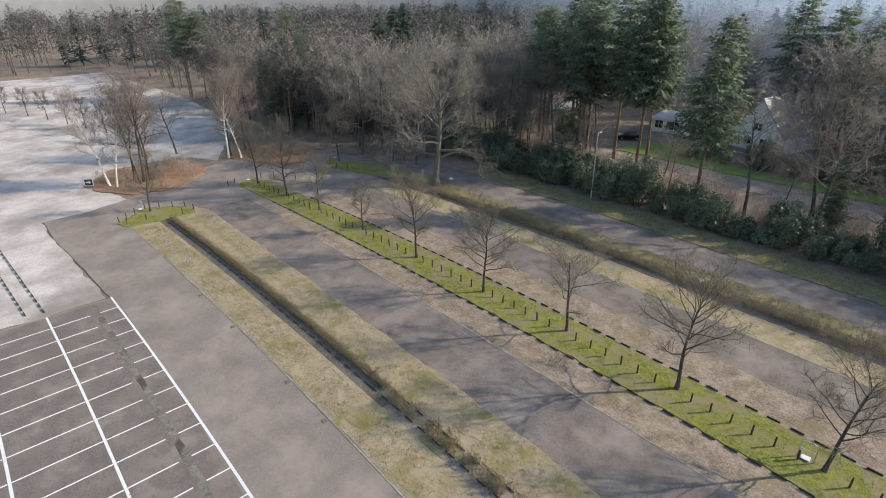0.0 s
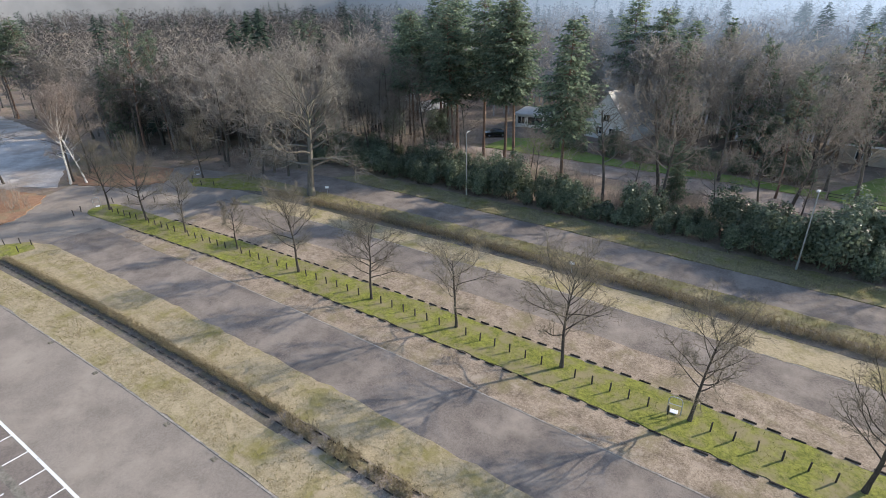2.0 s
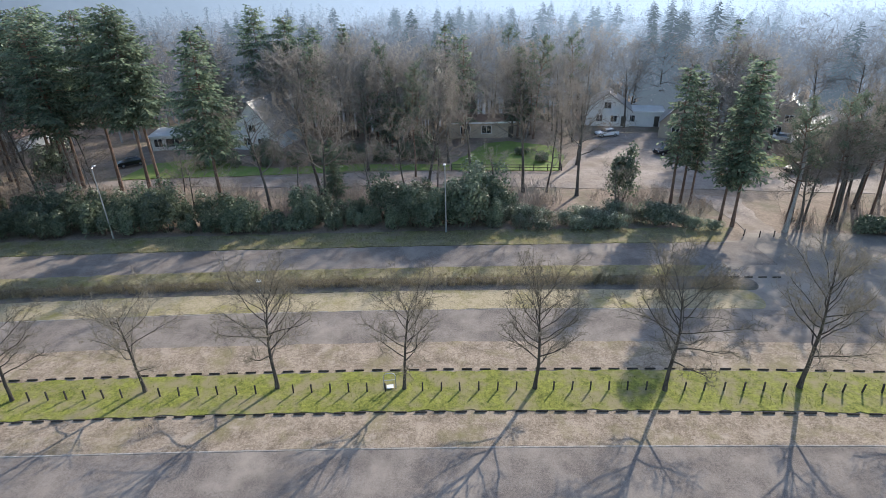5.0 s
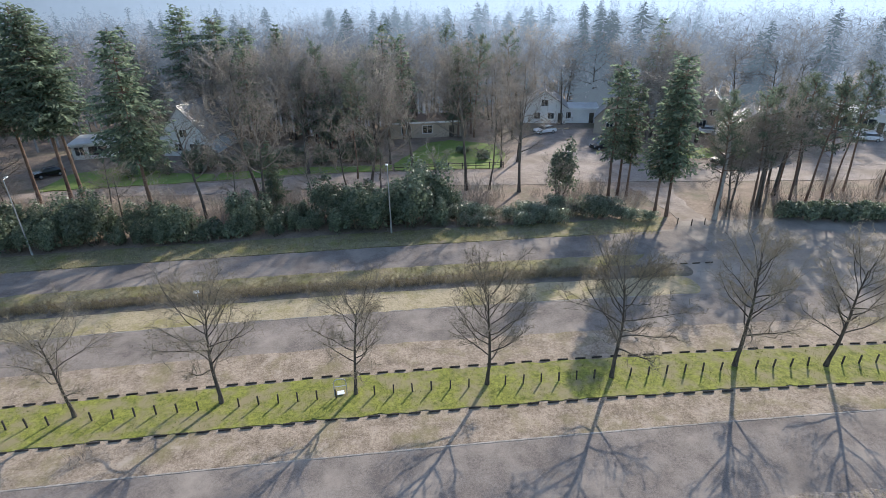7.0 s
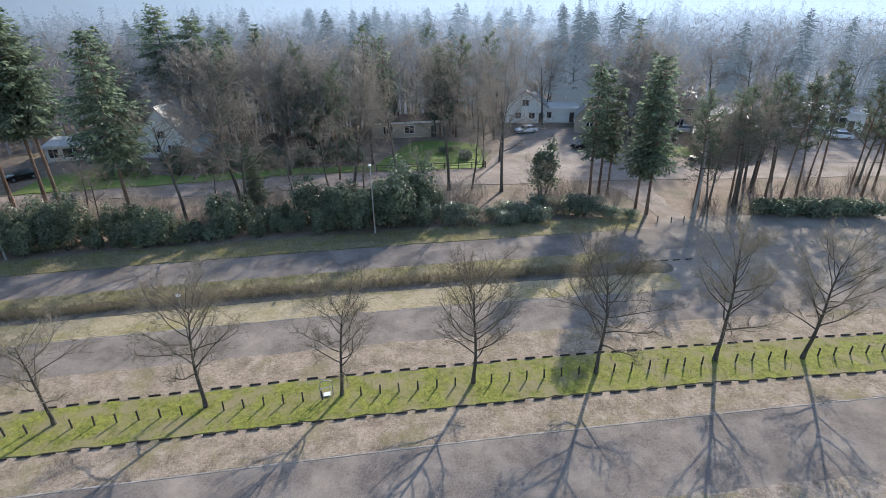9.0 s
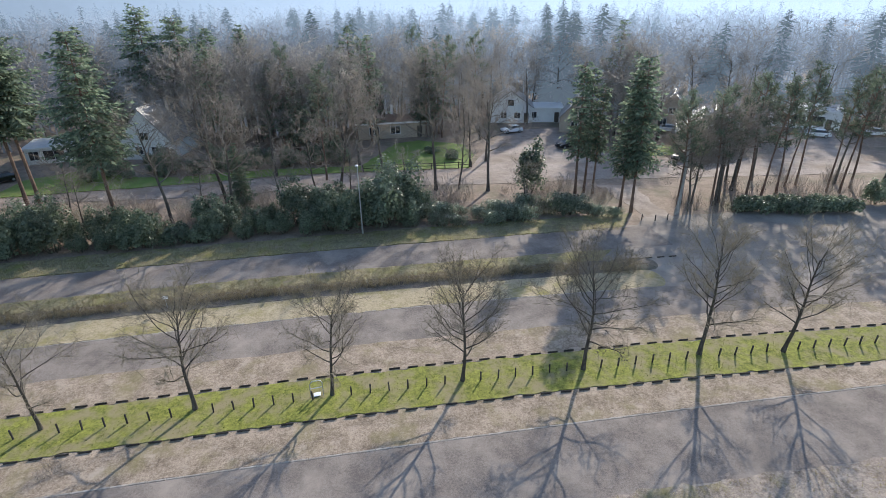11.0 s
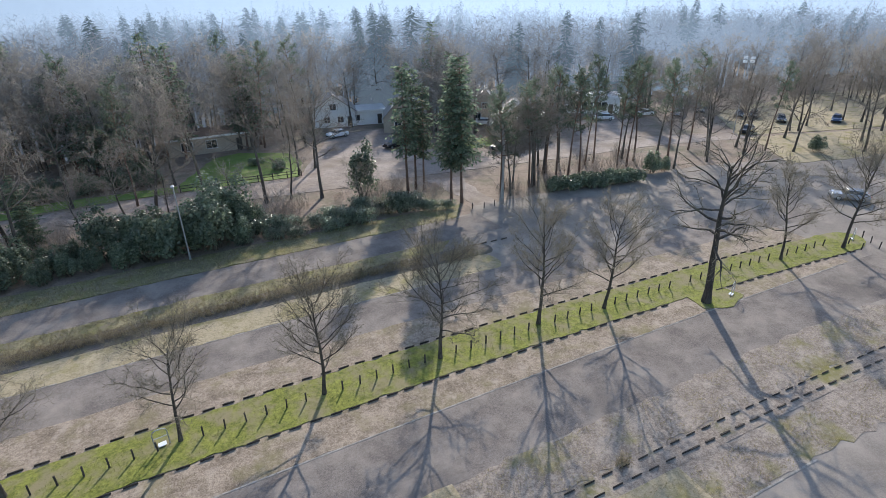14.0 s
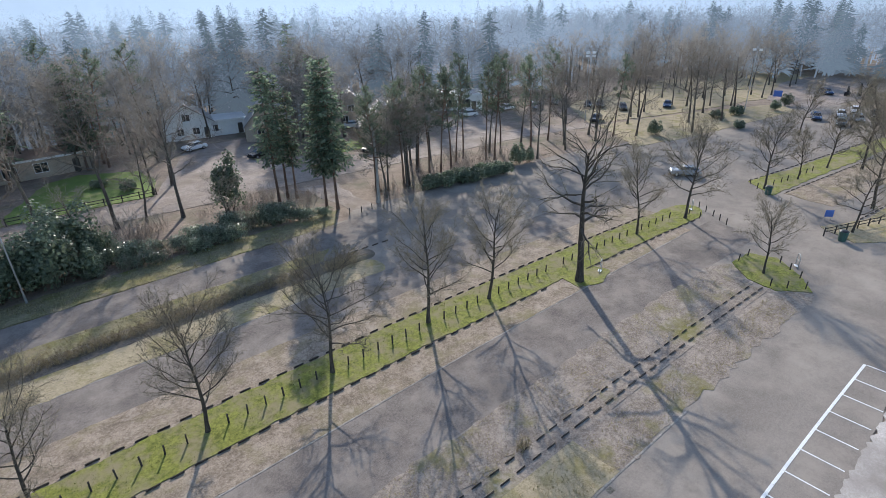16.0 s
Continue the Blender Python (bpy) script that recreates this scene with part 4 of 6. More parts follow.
for x, y, h, k in [(-54.9, 69.5, 16, 1), (-17.1, 70.6, 17.6, 1), (3.7, 75.4, 17, 4), (10.8, 71.3, 18, 2), (17.8, 69.4, 16, 4), (-2.4, 72, 16, 1), (0.6, 86, 14, 2), (21, 83.5, 15, 0), 
                   (46.6, 59.9, 13, 0), (50.4, 62.6, 15, 1), (56.0, 65.8, 14, 2), (76.3, 53.8, 13, 0), (68.8, 53.9, 13, 2), (100.7, 56.3, 14, 4), (102.4, 43.8, 15, 1), (88, 57, 14, 1), (93, 50, 14, 0), (82, 58, 15, 2),
                   (110, 48, 15, 4), (116, 44, 14, 1), (121, 50, 16, 2), (108, 58, 15, 0), (130, 47, 15, 1), (126, 56, 15, 4), (40.2, 56.8, 10, 0), (23.5, 98, 16, 4), (46, 91, 14, 0), (51, 95, 15, 1), (28, 109, 16, 2), (22, 105, 16, 0), (49, 107, 16, 4), (55, 90, 14, 2), (57, 107, 16, 0), (71, 104, 16, 1), (76, 101, 16, 2), (81, 99, 15, 0), (41.5, 61, 12, 3), (52, 66, 14, 0), (66, 62, 14, 2), (73, 61, 15, 0), (79, 56, 14, 1), (85, 53.5, 14, 0), (36, 108, 15, 2), (20.6, 61.5, 7, 3), (14.0, 71.0, 12, 3), (44.9, 58.2, 13, 2), (42.1, 59.0, 12, 3), (-100, 39, 15, 0), (-106, 42, 16, 2), (-113, 44, 15, 4), (-120, 44, 16, 1), (-128, 46, 16, 2), (-136, 46, 15, 4), (-145, 47, 16, 0), (-155, 46, 15, 2), (-101, 23, 12, 1), (-103, 18, 11, 3), (-22.7, 65.6, 16, 0), (-15.1, 64.2, 16, 2), (-63.4, 64.4, 14, 0), (-57.5, 63.5, 10, 3), (-52.0, 65.5, 9, 1), (-61, 70, 11, 0), (-66, 67, 11, 2), (-47, 68, 8, 3), (-36, 70.5, 9, 3), (-33, 66.5, 8, 0), (-19.5, 67.5, 8, 3), (-9.5, 67, 9, 1), (-1, 68, 9, 0), (6.5, 67, 8, 3), (-68, 59.5, 13, 2), (-74, 57, 13, 4), (-59, 67.5, 13, 3), (-12.2, 82.8, 16, 4), (-5.6, 71.7, 11, 3), (17.8, 81.2, 12.5, 0), (-49.7, 73.8, 12, 3), (43.1, 60.9, 12, 3), (45.7, 58.7, 15, 0)]:
    put_tree(edge, WSIZES, k, x, y, h, rng.uniform(0, 360), z=-0.06)
for x, y, h, k in [(-42.1, 73.3, 25, 2), (-41.3, 74.7, 24, 3), (-47.4, 75.4, 24.5, 2), (-28.1, 64.0, 22.6, 1), (-50.5, 71.0, 23, 3), (-54, 77, 25, 2), (-58.5, 80.5, 24, 3), (-62, 75, 23, 2), (-64, 86, 25, 3), (-68, 81, 22, 2),
                   (-36, 112, 24, 3), (-31, 114, 22, 2), (-26, 116, 20, 1), (-20, 118, 20, 0), (-14.5, 68, 9, 0), (-158.5, 43.5, 25, 2), (-156, 48, 22, 3), (-102.6, 67.4, 13, 0), (-9.5, 97, 14, 0)]:
    put_tree(spruces, SSIZES, k, x, y, h, rng.uniform(0, 360), z=-0.06)
slim = [plant("slim_spruce", spruce(261 + i, h, b, r, 0.2, wh, 9, 0.3, 0.5), ("trunk", "crown"), (M_PINEBARK, M_SPRUCE), "narrow dark spruce with a bare lower trunk", "tree", "spruces by the wood path")
        for i, (h, b, r, wh) in enumerate([(19, 5.6, 2.6, 0.4), (17.5, 6.0, 1.9, 0.55)])]
for x, y, h, k in [(33.2, 57.9, 18.8, 0), (32.2, 58.9, 17.0, 0), (28.4, 64.2, 17.6, 1), (30.4, 65.9, 16.6, 1), (31.4, 65.3, 14.5, 1)]:
    put_tree(slim, [19, 17.5], k, x, y, h, rng.uniform(0, 360), z=-0.06)
for x, y, h, k in [(62.3, 59.3, 15, 0), (63.6, 58.6, 16, 0), (44.6, 58.4, 14, 1), (47.5, 61, 14, 0), (53, 60, 14.5, 1), (71, 57, 15, 0), (38.3, 56.2, 13, 1), (58.5, 62.4, 14, 0), (41, 59.5, 14, 0), (49.5, 58.6, 15, 1), (51.8, 63.8, 15, 0), (55.4, 60.2, 14, 1), (60.4, 62.6, 16, 0), (66.6, 60, 15, 1), (74, 59.5, 15, 0), (79.5, 60, 15, 1), (90, 53, 14, 0), (-4.5, 79.0, 14, 1), (-3.6, 88, 15, 1), (-99.9, 44.5, 22, 1), (-97, 48, 20, 0), (-12.5, 101, 17, 1), (3, 112, 17, 0), (13, 118, 18, 1), (-75, 92, 17, 1), (-86, 84, 17, 0), (-92, 74, 15, 1), (-64, 118, 19, 1), (-90, 118, 20, 0), (-112, 96, 19, 1), (-120, 100, 19, 0)]:
    put_tree(pines, PSIZES, k, x, y, h, rng.uniform(0, 360), z=-0.06)


snag(38.3, 56.1, 10.5, 0.27, 40)


def free(x, y):
    """Whether the wood may stand at this place: off roads, lawns, houses and clearings."""
    for x0, x1, y0, y1 in [(-58, 100, -50, 84), (-66, 36, -50, 64), (36, 150, -50, 50), (-30, 100, 66, 82), (-62, -20, 74, 98), (-22, 2, 80, 97), (0, 22, 80, 101), (18, 46, 66, 106), (-92, -74, 95, 108), (-62, -44, 94, 106), (-41, -26, 92, 108), (30, 52, 96, 118),
                           (56, 70, 78, 104), (66, 98, 70, 98), (92, 178, 40, 92), (-250, -97, -90, 43), (-98, -60, -50, 46), (140, 196, 20, 48)]:
        if x0 < x < x1 and y0 < y < y1:
            return False
    for hx, hy, w in [(-83, 104, 3.5), (-33.5, 102.5, 5), (-51, 101.5, 4.5), (-100, 150, 2.5), (34, 114, 2.0), (89.5, 95, 3)]:     # open ground before the houses
        d = math.hypot(hx, hy)
        u, v = (x * hx + y * hy) / d, abs(x * hy - y * hx) / d
        if d * 0.5 < u < d and v < w:
            return False
    return True


count = 0
while count < 205:
    a, d = rng.uniform(-1.62, 1.50), math.sqrt(rng.uniform(62 ** 2, 118 ** 2))
    x, y = d * math.sin(a), d * math.cos(a)
    if not free(x, y):
        continue
    if x < -60 and d < 104 and rng.random() < 0.62:
        continue
    count += 1
    q = rng.random() * (0.84 if (x > -34 and d < 98) or x < -62 else 1.0)
    if q < 0.84:
        put_tree(wood, WSIZES, rng.randrange(5), x, y, rng.uniform(13, 18.5), rng.uniform(0, 360), z=-0.06)
    elif q < 0.94:
        put_tree(firs, [20, 20], rng.randrange(2), x, y, rng.uniform(14, 21), rng.uniform(0, 360), z=-0.06)
    else:
        put_tree(pines, PSIZES, rng.randrange(2), x, y, rng.uniform(14, 18), rng.uniform(0, 360), z=-0.06)

# tall trees close behind the houses
for i, (x, y) in enumerate([(25, 119), (30, 124), (36, 127), (42, 123), (47, 120), (53, 117), (39, 132), (33, 134), (45, 130), (-30, 110), (-38, 113), (-48, 109), (-56, 110), (-80, 112), (-86, 110), (92, 103), (97, 99), (85, 106)]):
    put_tree(wood, WSIZES, i % 5, x, y, 14 + (i * 7) % 5, i * 67, z=-0.06)

# slender trees scattered over the far side of the lot
count = 0
while count < 54:
    x, y = rng.uniform(92, 178), rng.uniform(40, 92)
    if math.hypot(x - 97, y - 64) < 3 or y < 58 - (x - 90) * 0.22 or noise.noise(Vector((x * 0.06, y * 0.06, 9))) < -0.12:
        continue
    count += 1
    put_tree(wood, WSIZES, rng.randrange(5), x, y, rng.uniform(11, 16), rng.uniform(0, 360), z=-0.06)

# far woods behind the place: light plants joined into bands, haze painted as emission
light_near = [light_tree(401 + i, 16, 320, 0.15, 0.10) for i in range(4)]
light_far = [light_tree(421 + i, 16, 130, 0.42, 0.08) for i in range(4)]
con_near = [light_conifer(451 + i, 20, 4.2 + i * 0.7, 520) for i in range(3)]
con_far = [light_conifer(461 + i, 20, 4.6 + i, 190) for i in range(3)]


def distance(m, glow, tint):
    """Paints distance haze into a material as emission, more of it towards the sun."""
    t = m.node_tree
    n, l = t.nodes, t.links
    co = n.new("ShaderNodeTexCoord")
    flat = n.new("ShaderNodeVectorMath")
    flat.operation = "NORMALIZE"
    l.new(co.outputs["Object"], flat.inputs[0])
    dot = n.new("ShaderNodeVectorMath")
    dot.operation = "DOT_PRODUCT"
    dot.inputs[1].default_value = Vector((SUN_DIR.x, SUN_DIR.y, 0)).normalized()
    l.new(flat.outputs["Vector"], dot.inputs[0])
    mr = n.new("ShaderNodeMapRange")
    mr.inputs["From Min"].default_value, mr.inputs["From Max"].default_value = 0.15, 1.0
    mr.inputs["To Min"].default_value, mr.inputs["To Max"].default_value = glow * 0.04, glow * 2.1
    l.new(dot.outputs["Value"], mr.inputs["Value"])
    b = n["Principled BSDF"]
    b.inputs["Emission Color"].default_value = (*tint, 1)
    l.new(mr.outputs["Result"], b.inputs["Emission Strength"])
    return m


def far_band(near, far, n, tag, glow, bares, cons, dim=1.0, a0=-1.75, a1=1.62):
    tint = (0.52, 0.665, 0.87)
    m_twig = distance(surface("glowing far bare crowns " + tag, (0.13 * dim, 0.113 * dim, 0.098 * dim), (0.26 * dim, 0.228 * dim, 0.20 * dim), 0.9, 0.06, 0.95, 0, trans=0.0), glow, tint)
    m_con = distance(leafy("glowing far conifers " + tag, (0.03 * dim, 0.055 * dim, 0.04 * dim), (0.08 * dim, 0.12 * dim, 0.08 * dim), 0, 0.95, 0.05), glow * 0.78, tint)
    bare, con = [], []
    while len(bare) + len(con) < n:
        a, d = rng.uniform(a0, a1), math.sqrt(rng.uniform(near ** 2, far ** 2))
        x, y = d * math.sin(a), d * math.cos(a)
        if not free(x, y):
            continue
        grove = noise.noise(Vector((x * 0.012, y * 0.012, 3.1)))
        e = (x, y, -0.06, rng.uniform(0, 6.28), rng.uniform(0.75, 1.3), 0)
        if rng.random() < (0.17 + 0.55 * grove) * (0.8 if x < -60 else 1.0):
            con.append((*e[:4], rng.uniform(0.6, 1.15), rng.randrange(3)))
        else:
            bare.append((*e[:5], rng.randrange(4)))
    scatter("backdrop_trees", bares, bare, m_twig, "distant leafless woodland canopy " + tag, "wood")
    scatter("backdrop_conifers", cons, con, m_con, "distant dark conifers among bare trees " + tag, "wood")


# the fifth value is the haze glow put into each band's colours
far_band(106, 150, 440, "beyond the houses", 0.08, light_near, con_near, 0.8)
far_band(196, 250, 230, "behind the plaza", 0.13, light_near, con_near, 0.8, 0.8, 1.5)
far_band(150, 210, 600, "in thin painted haze", 0.18, light_near, con_near, 0.65)
far_band(210, 310, 1000, "in pale painted haze", 0.29, light_far, con_far, 0.5)
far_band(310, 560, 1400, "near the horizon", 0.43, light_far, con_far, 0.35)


def glowing_ridge():
    """The pale distance behind everything: an added low uneven ridge far off, emitting haze."""
    v, f = [], []
    n = 240
    for i in range(n + 1):
        a = -2.2 + 4.4 * i / n
        h = 33 + 6 * noise.noise(Vector((i * 0.11, 0, 5))) + 3 * noise.noise(Vector((i * 0.6, 2, 5)))
        for r, z in ((600, -2), (604, h), (680, h * 0.9), (690, -2)):
            v.append((r * math.sin(a), r * math.cos(a), z))
    for i in range(n):
        for k in range(3):
            q = i * 4 + k
            f.append((q, q + 1, q + 5, q + 4))
    # even emission paints the horizon haze onto the ridge
    m = distance(surface("ridge with haze glow", (0.2, 0.2, 0.2), (0.26, 0.26, 0.26), 0.05, 0.01, 1.0, 0), 0.36, (0.54, 0.68, 0.87))
    tagged(mesh_object("backdrop", v, f, m, smooth=True), "added backdrop ridge, horizon haze painted as glow", "backdrop", kind="structure")


glowing_ridge()

# ---------------------------------------------------------------- shrubs
RH = "glossy dark green rhododendron thicket on the wood edge"
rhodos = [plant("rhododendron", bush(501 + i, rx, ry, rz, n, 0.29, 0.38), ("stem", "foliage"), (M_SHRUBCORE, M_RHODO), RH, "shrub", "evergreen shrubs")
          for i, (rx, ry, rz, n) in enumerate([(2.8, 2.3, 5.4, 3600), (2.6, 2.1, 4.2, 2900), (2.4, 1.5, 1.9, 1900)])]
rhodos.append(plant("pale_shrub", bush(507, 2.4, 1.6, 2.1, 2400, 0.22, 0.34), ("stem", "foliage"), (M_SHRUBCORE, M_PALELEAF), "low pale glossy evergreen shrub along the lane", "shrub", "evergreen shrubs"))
RS = [1, 1, 1, 1]
for i in range(64):
    x = -70 + i * 1.22 + rng.uniform(-0.6, 0.6)
    if -24 < x < -17.5:
        continue
    tall = 0.78 + 0.5 * noise.noise(Vector((x * 0.11, 1.2, 0)))
    put_tree(rhodos, RS, rng.choice([0, 1, 1]), x, 59.5 - 0.0005 * (x + 8) ** 2 + (i % 2) * 2.6 + rng.uniform(-0.5, 1.2), tall * rng.uniform(0.7, 1.25), rng.uniform(0, 360), z=-0.06)
for i in range(19):
    x = 6 + i * 1.35 + rng.uniform(-0.4, 0.4)
    put_tree(rhodos, RS, 3, x, 58.3 - 0.05 * i + rng.uniform(-0.8, 3.6), rng.uniform(0.5, 1.2), rng.uniform(-20, 20), z=-0.06)
for i in range(9):
    x = 47 + i * 1.4
    put_tree(rhodos, RS, 2, x, 55.2 - 0.23 * (x - 47) + rng.uniform(-0.2, 0.3), rng.uniform(0.85, 1.05), rng.uniform(-20, 20), "low evergreen hedge at the wood edge", z=-0.06)
for x, y, s, k in [(-23, 59.6, 0.9, 2), (-20.6, 60.2, 1.0, 2), (-18.4, 59.6, 0.8, 2), (64.4, 54.2, 0.7, 1), (66.2, 53.6, 0.5, 1), (-30, 88, 0.7, 0), (-10.5, 88, 0.7, 1), (-22, 89, 0.7, 0), (-4, 88, 0.8, 0), (16, 86, 0.7, 2), (13, 90, 0.6, 2), (-43, 94, 0.5, 1), (96, 48, 0.6, 1), (118, 46, 0.8, 2), (124, 44, 0.9, 2), (-60, 80, 1.1, 0), (-68, 76, 1.1, 0), (-75, 66, 1.1, 0), (112, 39, 0.7, 2), (134, 40, 0.5, 1), (141, 40, 0.6, 1)]:
    put_tree(rhodos, RS, k, x, y, s, rng.uniform(0, 360), z=-0.06)
for i in range(20):
    x = -40 + i * 2.05 + rng.uniform(-0.7, 0.7)
    put_tree(rhodos, RS, rng.choice([0, 1, 1]), x, 86.8 + 0.03 * (x + 20) + rng.uniform(-0.8, 2.4), rng.uniform(0.4, 0.8), rng.uniform(0, 360), "dark evergreen garden shrub before a house", z=-0.06)
for i in range(16):
    x = -72 + i * 2.3 + rng.uniform(-0.8, 0.8)
    put_tree(rhodos, RS, rng.choice([0, 1]), x, 65.0 + rng.uniform(-1.2, 2.0), rng.uniform(0.55, 0.85) * (0.7 if x > -52 else 1.0), rng.uniform(0, 360), z=-0.06)
holly = plant("holly_tree", bush(531, 2.0, 2.0, 7.4, 2600, 0.34, 0.35), ("stem", "foliage"), (M_BARK, M_RHODO), "small evergreen tree standing by the street", "tree")
holly.matrix_world = pose(22.4, 65.2, -0.06)
ivy = plant("ivy_tree", bush(533, 2.6, 2.6, 15.5, 2400, 0.5, 0.4), ("stem", "foliage"), (M_BARK, M_PINE), "tree wrapped in green ivy", "tree")
ivy.matrix_world = pose(-104.9, 43.6, -0.06)

scrubs = [plant("scrub", scrub(541 + i, 1.6, 1.2, h, 34), ("stem", "brushwood"), (M_TWIG, M_TWIGRED if i else M_TWIG), "leafless brown undergrowth of thin shoots", "shrub", "bare undergrowth") for i, h in enumerate([2.6, 1.9])]
for o in scrubs:
    for c in o.children:
        c["kind"] = "stuff"
for i in range(150):
    a = rng.random()
    if a < 0.5:
        x, y = rng.uniform(-66, 12), rng.uniform(62.5, 71)
    elif a < 0.65:
        x, y = rng.uniform(8, 33), rng.uniform(58.5, 68)
    elif a < 0.8:
        x, y = rng.uniform(38, 68), rng.uniform(56, 64)
    elif a < 0.9:
        x, y = rng.uniform(-96, -82), rng.uniform(9.5, 21)
    else:
        x, y = rng.uniform(-110, -70), rng.uniform(44, 56)
    put_tree(scrubs, [1, 1], rng.randrange(2), x, y, rng.uniform(0.7, 1.3) * (1.25 if a < 0.5 else 0.85), rng.uniform(0, 360), z=-0.03)


def hedge_run(name, x0, x1, y0, height, depth, label, gap=0.0, seed=1):
    """A leafless clipped hedge: dense shoots with a few dry leaves, one body per run."""
    r = random.Random(seed)
    top = tagged(empty(name), label, "hedge")
    s, c, lf = Builder(), Builder(), Builder()
    x = x0
    while x < x1:
        yy = y0 - bend(x, y0)
        dens = 0.5 + 0.5 * noise.noise(Vector((x * 0.35, y0, 0)))
        if gap and dens < gap:
            x += 0.3
            continue
        hh = height * (0.66 + 0.6 * dens)
        for _ in range(11):
            p = Vector((x + r.uniform(-0.3, 0.3), yy + r.uniform(-depth, depth), 0.0))
            pts, rad = grow(r, p, (Vector((0, 0, 1)) + rnd_dir(r) * 0.35).normalized(), hh * r.uniform(0.6, 1.05), 0.016, 2, 0.15, 0.03)
            s.limb(pts, rad, 3)
            for _ in range(8):
                q, e = along(pts, r.uniform(0.1, 0.99))
                e2 = (e * 0.5 + rnd_dir(r)).normalized()
                c.blade(q, e2 * r.uniform(0.15, 0.42), 0.02, e2.cross(rnd_dir(r)).normalized())
            for _ in range(7):
                q, e = along(pts, r.uniform(0.1, 0.99))
                a = rnd_dir(r)
                q = q + rnd_dir(r) * 0.12
                lf.leaf(q, a * r.uniform(0.07, 0.15), a.cross(rnd_dir(r)).normalized() * 0.035)
        x += 0.3
    mesh_object("stem", s.v, s.f, M_HEDGETWIG, top)
    mesh_object("brushwood", c.v, c.f, M_HEDGETWIG, top)
    mesh_object("foliage", lf.v, lf.f, M_HEDGE, top)
    return top


hedge_run("near_hedge", -69, -25.5, 15.9, 0.56, 0.27, "long clipped leafless hedge with dry brown leaves", gap=0.27, seed=3)
hedge_run("far_hedge", -62, 20.5, 45.6, 0.95, 0.55, "tall straggly leafless hedge along the lane", gap=0.27, seed=4)
hedge_run("hedge_end", 23.0, 26.5, 44.6, 1.3, 0.6, "short end piece of the leafless hedge", seed=5)
for x, w in [(-23.9, 0.5), (-22.3, 0.6), (-20.0, 0.5), (-18.6, 0.7), (-16.4, 0.6), (-14.6, 0.8), (-12.4, 0.5), (-10.2, 0.6)]:
    hedge_run("hedge_remnant", x - w, x + w, 15.6, 1.0, 0.5, "small leafless remnant bush of the hedge", seed=int(x * 10))
hedge_run("hedge_remnant", 19.2, 19.8, 16.1, 1.0, 0.3, "small leafless remnant bush of the hedge", seed=77)
for x, y, sc in [(-23, 60.5, 1.0), (-21.5, 62, 1.2), (-20, 60, 0.9), (-18.5, 61.5, 1.1), (-22.4, 59.3, 0.7), (-19, 63.5, 1.2)]:
    put_tree(scrubs, [1, 1], 1, x, y, sc, rng.uniform(0, 360), z=-0.03)
for x, y, s in [(-19.5, 27.0, 0.45), (-38, 27.2, 0.3)]:
    put_tree(scrubs, [1, 1], 1, x, y, s, rng.uniform(0, 360), "small leafless bush in the gravel")


# ---------------------------------------------------------------- grass tufts
def tufts(name, area, n, material, label, size):
    r = random.Random(name)
    b = Builder()
    for _ in range(n):
        x = r.uniform(*area[:2])
        y = r.uniform(*area[2:])
        y -= bend(x, y)
        if noise.noise(Vector((x * 0.4, y * 0.4, 1.7))) < -0.15 and r.random() < 0.7:
            continue
        for _ in range(3):
            d = (Vector((0, 0, 1)) + rnd_dir(r) * 0.8) * size * r.uniform(0.5, 1.2)
            b.blade(Vector((x + r.uniform(-0.05, 0.05), y + r.uniform(-0.05, 0.05), 0.045)), d, size * 0.25, Vector((math.cos(r.random() * 6), math.sin(r.random() * 6), 0)))
    return tagged(mesh_object(name, b.v, b.f, material), label, "grass", kind="stuff")


tufts("green_grass", (-72, 62, 28.5, 32.2), 16000, M_TUFT, "short bright green grass blades on the strip", 0.085)
tufts("verge_grass_near", (-68, 48, 11.5, 14.1), 9000, M_DRYTUFT, "short dry grass blades on the verge", 0.11)
tufts("verge_grass_mid", (-68, 48, 16.0, 19.3), 9000, M_DRYTUFT, "short dry grass blades on the verge", 0.11)
tufts("verge_grass_far", (-60, 28, 46.9, 48.9), 5000, M_DRYTUFT, "short dry grass blades by the lane", 0.14)
tufts("verge_grass_wood", (-55, 30, 54.0, 57.8), 7000, M_DRYTUFT, "short dry grass blades below the wood", 0.16)


# ---------------------------------------------------------------- posts, stops, kerbs
def post_thing():
    top = tagged(empty("bollard"), "short dark weathered timber post in the grass", "bollard", "posts along the green strip")
    part("post", box(-0.05, 0.05, -0.05, 0.05, -0.2, 0.74), M_POST, top, bevel=0.015)
    part("cap", box(-0.042, 0.042, -0.042, 0.042, 0.742, 0.755), M_SLEEPER, top, "sawn top", bevel=0.008)
    return top


